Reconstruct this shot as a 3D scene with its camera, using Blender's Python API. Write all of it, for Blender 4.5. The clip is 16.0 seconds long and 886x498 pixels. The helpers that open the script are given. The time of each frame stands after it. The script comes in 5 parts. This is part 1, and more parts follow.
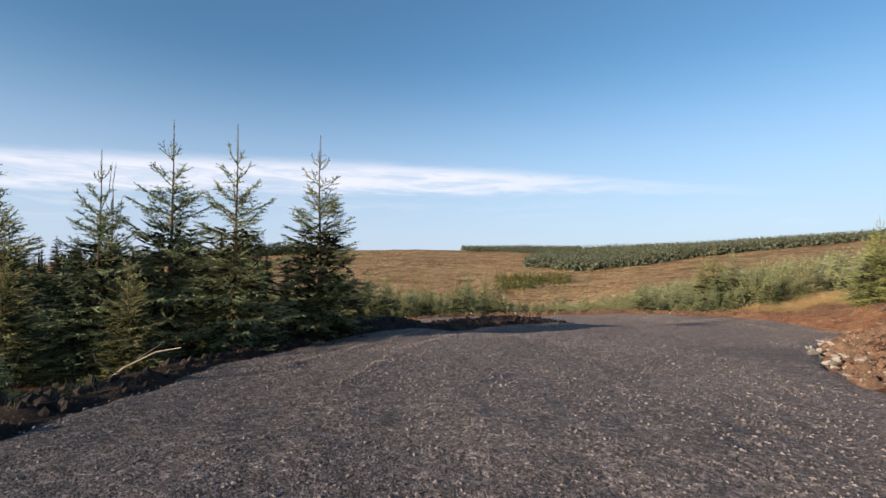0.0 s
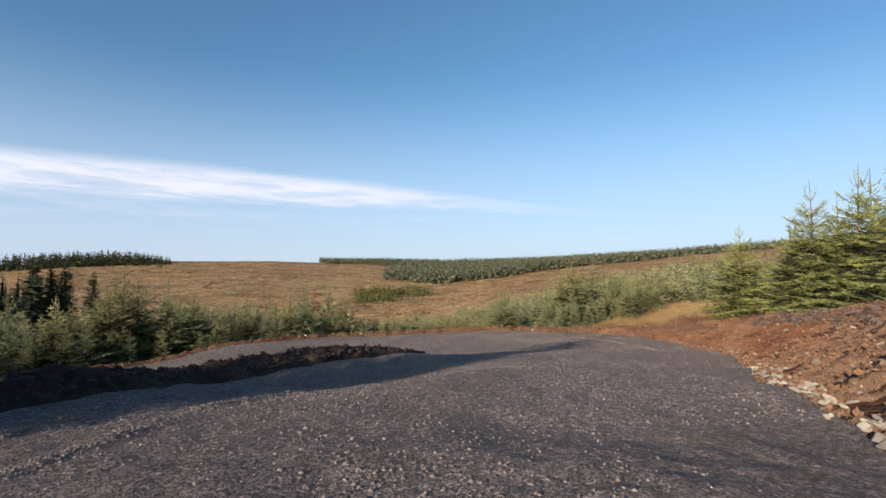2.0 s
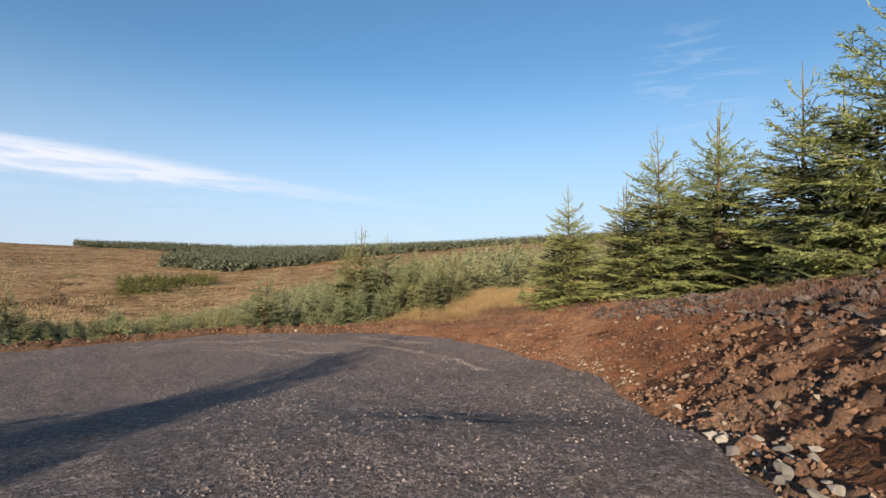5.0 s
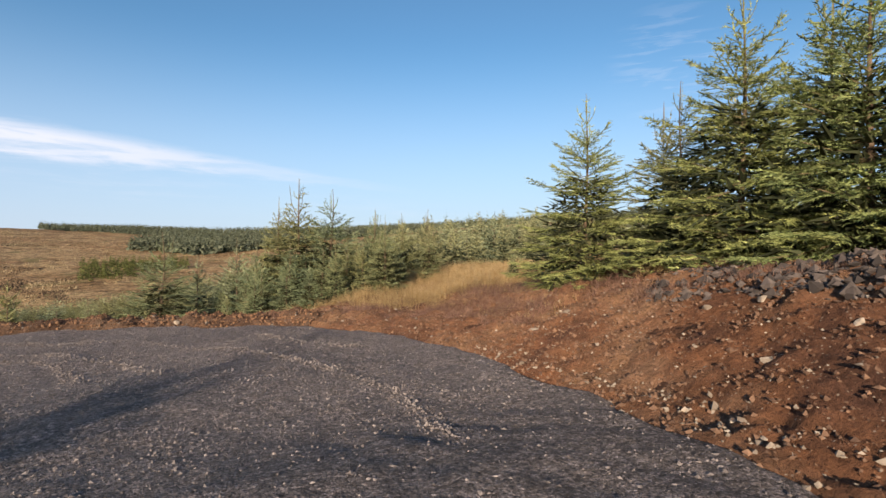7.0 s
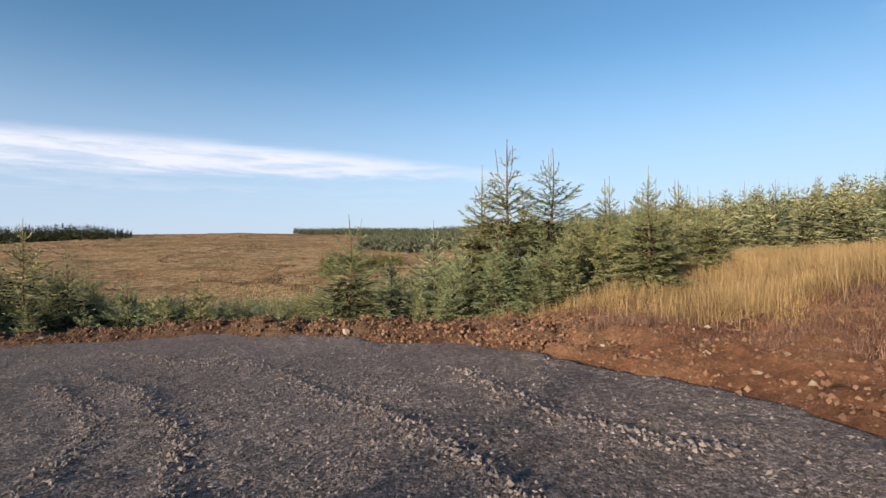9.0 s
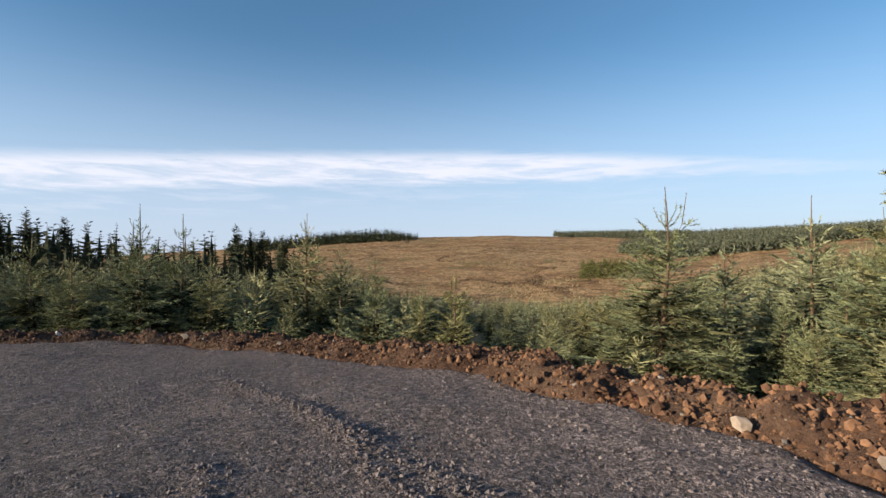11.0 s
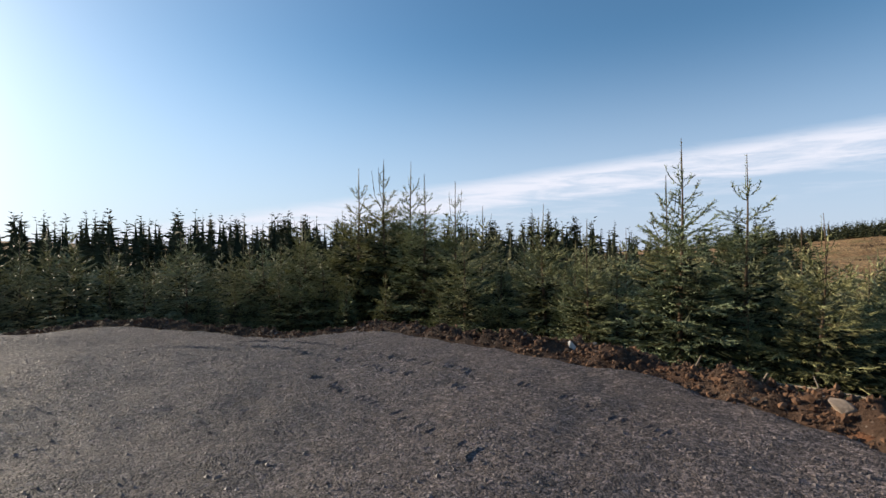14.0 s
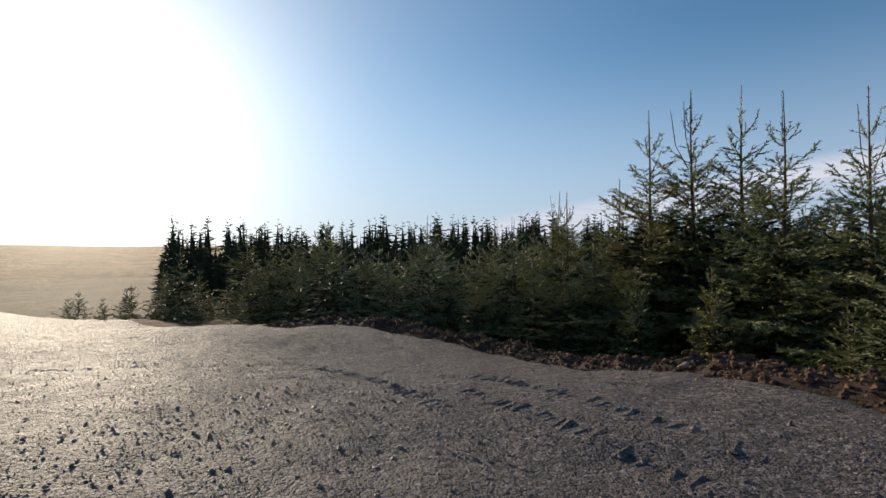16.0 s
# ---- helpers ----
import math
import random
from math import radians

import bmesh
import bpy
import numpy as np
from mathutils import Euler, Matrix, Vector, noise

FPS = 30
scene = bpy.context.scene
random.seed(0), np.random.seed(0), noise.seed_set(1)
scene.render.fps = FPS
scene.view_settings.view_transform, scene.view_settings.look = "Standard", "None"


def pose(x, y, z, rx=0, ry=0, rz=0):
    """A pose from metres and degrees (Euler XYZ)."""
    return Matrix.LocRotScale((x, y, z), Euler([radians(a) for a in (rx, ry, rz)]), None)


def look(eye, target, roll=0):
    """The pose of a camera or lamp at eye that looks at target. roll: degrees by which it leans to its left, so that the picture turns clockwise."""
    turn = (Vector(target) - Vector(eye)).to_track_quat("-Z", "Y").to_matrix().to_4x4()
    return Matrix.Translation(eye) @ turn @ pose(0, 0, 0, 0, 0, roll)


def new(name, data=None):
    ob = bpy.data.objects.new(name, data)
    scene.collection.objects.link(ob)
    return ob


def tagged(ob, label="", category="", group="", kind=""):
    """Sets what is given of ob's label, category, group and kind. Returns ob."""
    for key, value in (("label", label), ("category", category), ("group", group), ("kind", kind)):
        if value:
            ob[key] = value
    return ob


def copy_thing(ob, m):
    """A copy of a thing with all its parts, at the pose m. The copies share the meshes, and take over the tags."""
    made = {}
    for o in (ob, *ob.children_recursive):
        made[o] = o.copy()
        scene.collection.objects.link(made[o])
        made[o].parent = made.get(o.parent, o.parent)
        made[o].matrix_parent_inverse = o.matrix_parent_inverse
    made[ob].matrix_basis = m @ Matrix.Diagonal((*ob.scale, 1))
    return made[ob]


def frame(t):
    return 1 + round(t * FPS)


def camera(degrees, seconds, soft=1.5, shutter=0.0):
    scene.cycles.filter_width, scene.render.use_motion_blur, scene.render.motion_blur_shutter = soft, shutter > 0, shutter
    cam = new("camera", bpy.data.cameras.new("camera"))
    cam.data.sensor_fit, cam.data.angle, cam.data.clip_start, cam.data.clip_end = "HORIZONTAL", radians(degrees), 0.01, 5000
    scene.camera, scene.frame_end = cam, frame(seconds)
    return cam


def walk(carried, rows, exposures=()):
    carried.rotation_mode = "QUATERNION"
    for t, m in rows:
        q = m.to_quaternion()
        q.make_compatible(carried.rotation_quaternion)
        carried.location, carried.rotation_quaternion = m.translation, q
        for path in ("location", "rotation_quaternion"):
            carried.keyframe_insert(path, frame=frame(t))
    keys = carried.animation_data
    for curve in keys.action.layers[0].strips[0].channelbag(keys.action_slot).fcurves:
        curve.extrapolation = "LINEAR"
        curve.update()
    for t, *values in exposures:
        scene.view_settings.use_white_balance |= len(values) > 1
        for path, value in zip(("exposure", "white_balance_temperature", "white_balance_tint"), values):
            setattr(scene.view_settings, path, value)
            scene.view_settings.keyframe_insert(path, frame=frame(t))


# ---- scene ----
cam = camera(83.34, 16.0)
PATH = [
    (0, (0.000, 0.000, 1.350), (0.000, 1.999, 1.407), 0.37),
    (0.5, (0.309, 1.814, 1.311), (0.440, 3.808, 1.388), 0.77),
    (1, (0.760, 3.419, 1.257), (1.029, 5.399, 1.351), 0.74),
    (1.5, (1.298, 4.955, 1.252), (1.708, 6.910, 1.354), 0.58),
    (2, (1.932, 6.433, 1.178), (2.480, 8.353, 1.291), 0.47),
    (2.5, (2.691, 7.872, 1.121), (3.377, 9.747, 1.241), -0.01),
    (3, (3.558, 9.292, 1.068), (4.375, 11.113, 1.193), 0.33),
    (3.5, (4.545, 10.672, 1.001), (5.481, 12.435, 1.125), 0.35),
    (4, (5.520, 11.924, 0.901), (6.563, 13.627, 1.016), 0.72),
    (4.5, (6.552, 13.160, 0.837), (7.698, 14.796, 0.936), 1.20),
    (4.7, (6.969, 13.677, 0.781), (8.159, 15.282, 0.876), 1.16),
    (6.8, (12.154, 18.896, 0.073), (13.473, 20.399, 0.087), 0.49),
    (7, (12.542, 19.396, 0.029), (13.835, 20.921, 0.037), 0.52),
    (7.5, (13.352, 20.675, -0.093), (14.544, 22.281, -0.096), 0.89),
    (8, (13.957, 21.987, -0.187), (14.992, 23.699, -0.193), 0.19),
    (8.5, (14.446, 23.482, -0.344), (15.284, 25.298, -0.352), -0.10),
    (9, (14.763, 25.099, -0.435), (15.371, 27.004, -0.441), -0.57),
    (9.2, (14.818, 25.680, -0.459), (15.334, 27.612, -0.458), -0.86),
    (11.3, (14.065, 31.235, -0.726), (13.501, 33.154, -0.715), 0.31),
    (11.5, (13.780, 31.705, -0.762), (13.103, 33.587, -0.752), 0.32),
    (12, (13.030, 32.746, -0.818), (12.085, 34.509, -0.806), 0.27),
    (12.5, (12.121, 33.700, -0.940), (10.924, 35.303, -0.929), -1.07),
    (13, (10.983, 34.471, -1.036), (9.554, 35.871, -1.036), -0.64),
    (13.5, (9.740, 35.138, -1.140), (8.105, 36.290, -1.144), -1.11),
    (14, (8.454, 35.582, -1.250), (6.664, 36.473, -1.251), -0.24),
    (14.5, (7.200, 35.934, -1.368), (5.305, 36.575, -1.371), -0.62),
    (15, (5.833, 36.156, -1.468), (3.875, 36.563, -1.473), -1.14),
    (15.5, (4.444, 36.228, -1.569), (2.453, 36.415, -1.575), -0.87),
    (16, (3.020, 36.182, -1.745), (1.021, 36.136, -1.728), -0.60),
]
walk(cam, [(t, look(eye, target, roll)) for t, eye, target, roll in PATH], [(0, 0.85), (13.0, 0.85), (15.0, 0.62), (16.0, 0.48)])

# ---- world, sun, exposure ----
SUN_AZ, SUN_EL = radians(128), radians(12.8)  # azimuth counted to the left of +y
SUN_DIR = Vector((-math.sin(SUN_AZ) * math.cos(SUN_EL), math.cos(SUN_AZ) * math.cos(SUN_EL), math.sin(SUN_EL)))

world = bpy.data.worlds.new("sky")
scene.world = world
world.use_nodes = True
WT = world.node_tree


def wnode(kind, **values):
    n = WT.nodes.new(kind)
    for key, value in values.items():
        n.inputs[key].default_value = value
    return n


def wmath(op, a, b=None, c=None, clamp=False):
    n = WT.nodes.new("ShaderNodeMath")
    n.operation, n.use_clamp = op, clamp
    for i, v in enumerate((a, b, c)):
        if v is None:
            continue
        if isinstance(v, (int, float)):
            n.inputs[i].default_value = v
        else:
            WT.links.new(v, n.inputs[i])
    return n.outputs[0]


def wrange(v, a, b, c=0.0, d=1.0):
    n = WT.nodes.new("ShaderNodeMapRange")
    n.interpolation_type = "SMOOTHSTEP"
    WT.links.new(v, n.inputs[0])
    for i, x in enumerate((a, b, c, d)):
        n.inputs[i + 1].default_value = x
    return n.outputs[0]


sky = WT.nodes.new("ShaderNodeTexSky")
sky.sky_type, sky.sun_disc = "NISHITA", False
sky.sun_elevation, sky.sun_rotation = SUN_EL, -SUN_AZ
sky.altitude, sky.air_density, sky.dust_density, sky.ozone_density = 300, 1.0, 0.25, 2.6
coord = WT.nodes.new("ShaderNodeTexCoord")


def wdot(vec):
    n = WT.nodes.new("ShaderNodeVectorMath")
    n.operation = "DOT_PRODUCT"
    WT.links.new(coord.outputs["Generated"], n.inputs[0])
    n.inputs[1].default_value = vec
    return n.outputs["Value"]


# a long thin streak of high cloud: it lies along a great circle that tops out 9.5 degrees over the north
CB, CE = radians(8), radians(9.5)
ahead = Vector((-math.sin(CB), math.cos(CB), 0))
across = wdot(Vector((-ahead.x * math.sin(CE), -ahead.y * math.sin(CE), math.cos(CE))))
along = wdot(Vector((-math.cos(CB), -math.sin(CB), 0)))
stretch = WT.nodes.new("ShaderNodeMapping")
stretch.inputs["Scale"].default_value = (5, 5, 42)
WT.links.new(coord.outputs["Generated"], stretch.inputs["Vector"])
wisp = wnode("ShaderNodeTexNoise", Scale=1.6, Detail=7.0, Roughness=0.62, Distortion=0.4)
WT.links.new(stretch.outputs[0], wisp.inputs["Vector"])
warp = wmath("MULTIPLY_ADD", wisp.outputs[0], 0.030, -0.015)
off = wmath("ADD", across, warp)
width = wrange(along, -0.80, 0.05, 0.006, 0.036)
band = wrange(wmath("DIVIDE", wmath("ABSOLUTE", off), width), 0.40, 1.12, 1.0, 0.0)
density = wmath("MULTIPLY", band, wrange(wisp.outputs[0], 0.30, 0.62, 0.35, 1.0))
density = wmath("MULTIPLY", density, wrange(along, -0.75, -0.15, 0.0, 1.0))
# fainter veil under it, and thin haze near the skyline
veil = wmath("MULTIPLY", wrange(wmath("ABSOLUTE", wmath("ADD", off, 0.045)), 0.005, 0.045, 1.0, 0.0), wrange(wisp.outputs[0], 0.42, 0.75, 0.0, 0.35))
veil = wmath("MULTIPLY", veil, wrange(along, -0.7, 0.9, 0.25, 1.0))
# a small torn wisp higher in the east
WB, WE = radians(-65), radians(19)
shred = wrange(wdot(Vector((-math.sin(WB) * math.cos(WE), math.cos(WB) * math.cos(WE), math.sin(WE)))), 0.9925, 0.9995, 0.0, 0.12)
shred = wmath("MULTIPLY", shred, wrange(wisp.outputs[0], 0.48, 0.62, 0.0, 1.0))
cover_up = wmath("MAXIMUM", wmath("MAXIMUM", wmath("MULTIPLY", density, 0.95), shred), veil, clamp=True)
mixc = WT.nodes.new("ShaderNodeMix")
mixc.data_type = "RGBA"
WT.links.new(cover_up, mixc.inputs["Factor"])
# pale moist air close to the skyline
up = wdot(Vector((0, 0, 1)))
hazy = WT.nodes.new("ShaderNodeMix")
hazy.data_type = "RGBA"
WT.links.new(wrange(up, -0.02, 0.40, 0.85, 0.0), hazy.inputs["Factor"])
clear = WT.nodes.new("ShaderNodeMix")
clear.data_type, clear.blend_type = "RGBA", "MULTIPLY"
clear.inputs["Factor"].default_value = 1.0
WT.links.new(sky.outputs[0], clear.inputs[6])
clear.inputs[7].default_value = (0.78, 1.01, 1.08, 1)
WT.links.new(clear.outputs[2], hazy.inputs[6])
hazy.inputs[7].default_value = (3.8, 4.38, 5.75, 1)
# whitish glow of the moist air round the low sun, with lens glare painted in
glow = WT.nodes.new("ShaderNodeMix")
glow.data_type = "RGBA"
near_sun = wmath("MAXIMUM", wdot(SUN_DIR), 0.0)
WT.links.new(wmath("ADD", wmath("MULTIPLY", wmath("POWER", near_sun, 24.0), 0.62), wmath("MULTIPLY", wmath("POWER", near_sun, 5.0), 0.16)), glow.inputs["Factor"])
WT.links.new(hazy.outputs[2], glow.inputs[6])
glow.inputs[7].default_value = (15.0, 14.6, 14.0, 1)
WT.links.new(glow.outputs[2], mixc.inputs[6])
mixc.inputs[7].default_value = (5.8, 5.9, 6.6, 1)
WT.links.new(mixc.outputs[2], WT.nodes["Background"].inputs[0])
WT.nodes["Background"].inputs[1].default_value = 0.088

sun = new("sun", bpy.data.lights.new("sun", "SUN"))
sun.data.energy, sun.data.angle, sun.data.color = 5.0, radians(0.55), (1.0, 0.84, 0.64)
sun.matrix_world = look(SUN_DIR * 200, (0, 0, 0))

# ---- materials ----


class Mat:
    """A node material with short ways to wire it."""

    def __init__(self, name, rough=0.8, spec=0.3, matt=0.0):
        self.m = bpy.data.materials.new(name)
        self.m.use_nodes = True
        self.t = self.m.node_tree
        self.b = self.t.nodes["Principled BSDF"]
        self.b.inputs["Roughness"].default_value = rough
        self.b.inputs["Specular IOR Level"].default_value = spec
        self.b.inputs["Diffuse Roughness"].default_value = matt
        self.pos = self.node("ShaderNodeNewGeometry").outputs["Position"]

    def node(self, kind, **values):
        n = self.t.nodes.new(kind)
        for key, value in values.items():
            n.inputs[key].default_value = value
        return n

    def link(self, a, b):
        self.t.links.new(a, b)

    def noise(self, scale, detail=4.0, rough=0.55, vec=None, stretch=None):
        n = self.node("ShaderNodeTexNoise", Scale=scale, Detail=detail, Roughness=rough)
        v = vec or self.pos
        if stretch:
            mp = self.node("ShaderNodeMapping", Scale=stretch)
            self.link(v, mp.inputs["Vector"])
            v = mp.outputs[0]
        self.link(v, n.inputs["Vector"])
        return n.outputs[0]

    def voronoi(self, scale, feature="F1", out="Distance"):
        n = self.node("ShaderNodeTexVoronoi", Scale=scale)
        n.feature = feature
        self.link(self.pos, n.inputs["Vector"])
        return n.outputs[out]

    def ramp(self, v, *stops):
        n = self.node("ShaderNodeValToRGB")
        e = n.color_ramp.elements
        while len(e) < len(stops):
            e.new(0.5)
        for el, (p, c) in zip(e, stops):
            el.position = p
            el.color = (*c, 1) if isinstance(c, tuple) else (c, c, c, 1)
        self.link(v, n.inputs[0])
        return n.outputs[0]

    def mix(self, f, a, b, mode="MIX"):
        n = self.node("ShaderNodeMix")
        n.data_type, n.blend_type = "RGBA", mode
        for sock, v in ((n.inputs["Factor"], f), (n.inputs[6], a), (n.inputs[7], b)):
            if isinstance(v, (int, float)):
                sock.default_value = v
            elif isinstance(v, tuple):
                sock.default_value = (*v, 1)
            else:
                self.link(v, sock)
        return n.outputs[2]

    def math(self, op, a, b):
        n = self.node("ShaderNodeMath")
        n.operation = op
        for i, v in enumerate((a, b)):
            if isinstance(v, (int, float)):
                n.inputs[i].default_value = v
            else:
                self.link(v, n.inputs[i])
        return n.outputs[0]

    def bump(self, *pairs):
        """pairs of (height socket, distance in metres)."""
        last = None
        for h, dist in pairs:
            n = self.node("ShaderNodeBump", Strength=1.0, Distance=dist)
            self.link(h, n.inputs["Height"])
            if last is not None:
                self.link(last, n.inputs["Normal"])
            last = n.outputs[0]
        self.link(last, self.b.inputs["Normal"])

    def colour(self, c):
        self.link(c, self.b.inputs["Base Color"])
        return self


def island(mt):
    return mt.node("ShaderNodeNewGeometry").outputs["Random Per Island"]


def object_random(mt):
    return mt.node("ShaderNodeObjectInfo").outputs["Random"]


def gravel_material():
    mt = Mat("crushed_gravel", 0.72, 0.30, 0.5)
    big = mt.noise(0.35, 5)
    mid = mt.noise(3.0, 4)
    cell = mt.node("ShaderNodeTexVoronoi", Scale=48.0)
    mt.link(mt.pos, cell.inputs["Vector"])
    fine = mt.node("ShaderNodeTexVoronoi", Scale=120.0)
    mt.link(mt.pos, fine.inputs["Vector"])
    tone = mt.ramp(big, (0.3, (0.142, 0.115, 0.110)), (0.7, (0.200, 0.163, 0.154)))
    sep = mt.node("ShaderNodeSeparateColor")
    mt.link(cell.outputs["Color"], sep.inputs[0])
    speck = mt.ramp(sep.outputs[0], (0.0, 0.45), (0.5, 0.9), (0.85, 1.25), (1.0, 1.75))
    sep2 = mt.node("ShaderNodeSeparateColor")
    mt.link(fine.outputs["Color"], sep2.inputs[0])
    speck2 = mt.ramp(sep2.outputs[0], (0.0, 0.6), (1.0, 1.4))
    c = mt.mix(1.0, tone, speck, "MULTIPLY")
    c = mt.mix(1.0, c, speck2, "MULTIPLY")
    c = mt.mix(mt.ramp(mid, (0.5, 0.0), (0.75, 0.35)), c, (0.190, 0.145, 0.110))
    rut = mt.noise(11.0, 4, 0.65)
    chunk = mt.node("ShaderNodeTexVoronoi", Scale=19.0)
    mt.link(mt.pos, chunk.inputs["Vector"])
    sep3 = mt.node("ShaderNodeSeparateColor")
    mt.link(chunk.outputs["Color"], sep3.inputs[0])
    c = mt.mix(1.0, c, mt.ramp(sep3.outputs[0], (0.0, 0.62), (0.8, 1.05), (1.0, 1.5)), "MULTIPLY")
    c = mt.mix(1.0, c, mt.ramp(rut, (0.32, 0.72), (0.66, 1.25)), "MULTIPLY")
    mt.colour(c)
    mt.bump((mid, 0.045), (rut, 0.045), (chunk.outputs["Distance"], -0.030), (cell.outputs["Distance"], -0.024), (sep.outputs[1], 0.009), (fine.outputs["Distance"], -0.008))
    return mt.m


def stone_material(name, dark, light, rough=0.8):
    mt = Mat(name, rough, 0.35, 0.8)
    r = island(mt)
    o = object_random(mt)
    c = mt.mix(mt.math("FRACT", mt.math("ADD", r, o), 0.0), dark, light)
    n = mt.noise(14.0, 5)
    c = mt.mix(1.0, c, mt.ramp(n, (0.3, 0.65), (0.7, 1.2)), "MULTIPLY")
    mt.colour(c)
    mt.bump((n, 0.01), (mt.noise(60.0, 3), 0.003))
    return mt.m


def soil_material(name, dark, mid, light, wet=0.85, dry=None):
    mt = Mat(name, wet, 0.15, 1.0)
    a = mt.noise(0.55, 5)
    b = mt.noise(5.0, 6, 0.65)
    d = mt.noise(22.0, 5, 0.7)
    c = mt.ramp(a, (0.30, dark), (0.48, mid), (0.70, light))
    if dry:
        # drier and greyer towards the south end
        axes = mt.node("ShaderNodeSeparateXYZ")
        mt.link(mt.pos, axes.inputs[0])
        south = mt.math("MULTIPLY_ADD", axes.outputs[1], -0.16)
        south.node.inputs[2].default_value = 2.9
        c = mt.mix(mt.ramp(mt.math("ADD", south, a), (0.35, 0.0), (0.95, 0.85)), c, dry)
    c = mt.mix(1.0, c, mt.ramp(b, (0.28, 0.55), (0.7, 1.3)), "MULTIPLY")
    c = mt.mix(1.0, c, mt.ramp(d, (0.30, 0.6), (0.68, 1.25)), "MULTIPLY")
    cell = mt.node("ShaderNodeTexVoronoi", Scale=30.0)
    mt.link(mt.pos, cell.inputs["Vector"])
    sep = mt.node("ShaderNodeSeparateColor")
    mt.link(cell.outputs["Color"], sep.inputs[0])
    speck = mt.math("MULTIPLY", mt.ramp(sep.outputs[0], (0.90, 0.0), (0.93, 0.7)), mt.ramp(cell.outputs["Distance"], (0.25, 1.0), (0.4, 0.0)))
    c = mt.mix(speck, c, (0.30, 0.24, 0.19))
    mt.colour(c)
    mt.bump((b, 0.07), (d, 0.035), (mt.noise(80.0, 3, 0.7), 0.008))
    return mt.m


def ground_material():
    """Rough pasture, moor, heather and soil; the vertex attribute says which grows where and paints tree shade."""
    mt = Mat("moor_ground", 0.92, 0.1)
    at = mt.node("ShaderNodeAttribute")
    at.attribute_name = "cover"
    sep = mt.node("ShaderNodeSeparateColor")
    mt.link(at.outputs["Color"], sep.inputs[0])
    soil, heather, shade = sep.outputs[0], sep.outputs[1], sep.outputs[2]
    wide = mt.noise(0.012, 6, 0.6)
    patch = mt.noise(0.05, 7, 0.68, stretch=(1, 1, 2))
    tuft = mt.noise(0.55, 6, 0.7)
    fine = mt.noise(6.0, 5, 0.7)
    c = mt.ramp(patch, (0.30, (0.130, 0.084, 0.042)), (0.44, (0.268, 0.182, 0.094)), (0.56, (0.380, 0.280, 0.156)), (0.75, (0.262, 0.202, 0.098)))
    c = mt.mix(mt.ramp(wide, (0.48, 0.0), (0.66, 0.6)), c, (0.270, 0.155, 0.082))
    c = mt.mix(1.0, c, mt.ramp(mt.noise(0.20, 6, 0.8), (0.36, 0.40), (0.50, 1.0), (0.64, 1.45)), "MULTIPLY")
    c = mt.mix(1.0, c, mt.ramp(tuft, (0.34, 0.34), (0.60, 1.40)), "MULTIPLY")
    c = mt.mix(1.0, c, mt.ramp(fine, (0.3, 0.7), (0.7, 1.2)), "MULTIPLY")
    c = mt.mix(1.0, c, (1.03, 0.91, 0.83), "MULTIPLY")
    rushes = mt.math("MULTIPLY", mt.ramp(mt.noise(0.035, 7, 0.7), (0.56, 0.0), (0.62, 0.75)), 1.0)
    c = mt.mix(rushes, c, (0.150, 0.125, 0.050))
    hz = mt.ramp(tuft, (0.3, (0.050, 0.026, 0.018)), (0.55, (0.120, 0.058, 0.040)), (0.75, (0.180, 0.100, 0.055)))
    c = mt.mix(heather, c, hz)
    sc = mt.ramp(tuft, (0.3, (0.050, 0.024, 0.014)), (0.7, (0.150, 0.070, 0.038)))
    c = mt.mix(soil, c, sc)
    # third channel: shade under the trees, painted as a dark brown
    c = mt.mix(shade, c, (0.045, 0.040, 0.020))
    mt.colour(c)
    mt.bump((patch, 1.6), (tuft, 0.35), (fine, 0.05))
    return mt.m


def needle_material(name, base, tip, thin=0.22, gloss=0.2):
    mt = Mat(name, 0.65, gloss)
    r = island(mt)
    o = object_random(mt)
    n = mt.noise(1.4, 3)
    c = mt.mix(r, base, tip)
    c = mt.mix(1.0, c, mt.ramp(n, (0.3, 0.7), (0.7, 1.25)), "MULTIPLY")
    tint = mt.mix(o, (0.88, 0.99, 1.04), (1.12, 1.02, 0.84))
    c = mt.mix(1.0, c, tint, "MULTIPLY")
    mt.colour(c)
    tr = mt.node("ShaderNodeBsdfTranslucent")
    mt.link(mt.mix(1.0, c, (1.5, 1.35, 0.7), "MULTIPLY"), tr.inputs[0])
    ms = mt.node("ShaderNodeMixShader", Fac=thin)
    mt.link(mt.b.outputs[0], ms.inputs[1])
    mt.link(tr.outputs[0], ms.inputs[2])
    mt.link(ms.outputs[0], mt.t.nodes["Material Output"].inputs[0])
    return mt.m


def blade_material(name, a, b, thin=0.4):
    mt = Mat(name, 0.8, 0.15)
    c = mt.mix(island(mt), a, b)
    c = mt.mix(1.0, c, mt.ramp(mt.noise(0.9, 3), (0.3, 0.7), (0.7, 1.25)), "MULTIPLY")
    mt.colour(c)
    tr = mt.node("ShaderNodeBsdfTranslucent")
    mt.link(c, tr.inputs[0])
    ms = mt.node("ShaderNodeMixShader", Fac=thin)
    mt.link(mt.b.outputs[0], ms.inputs[1])
    mt.link(tr.outputs[0], ms.inputs[2])
    mt.link(ms.outputs[0], mt.t.nodes["Material Output"].inputs[0])
    return mt.m


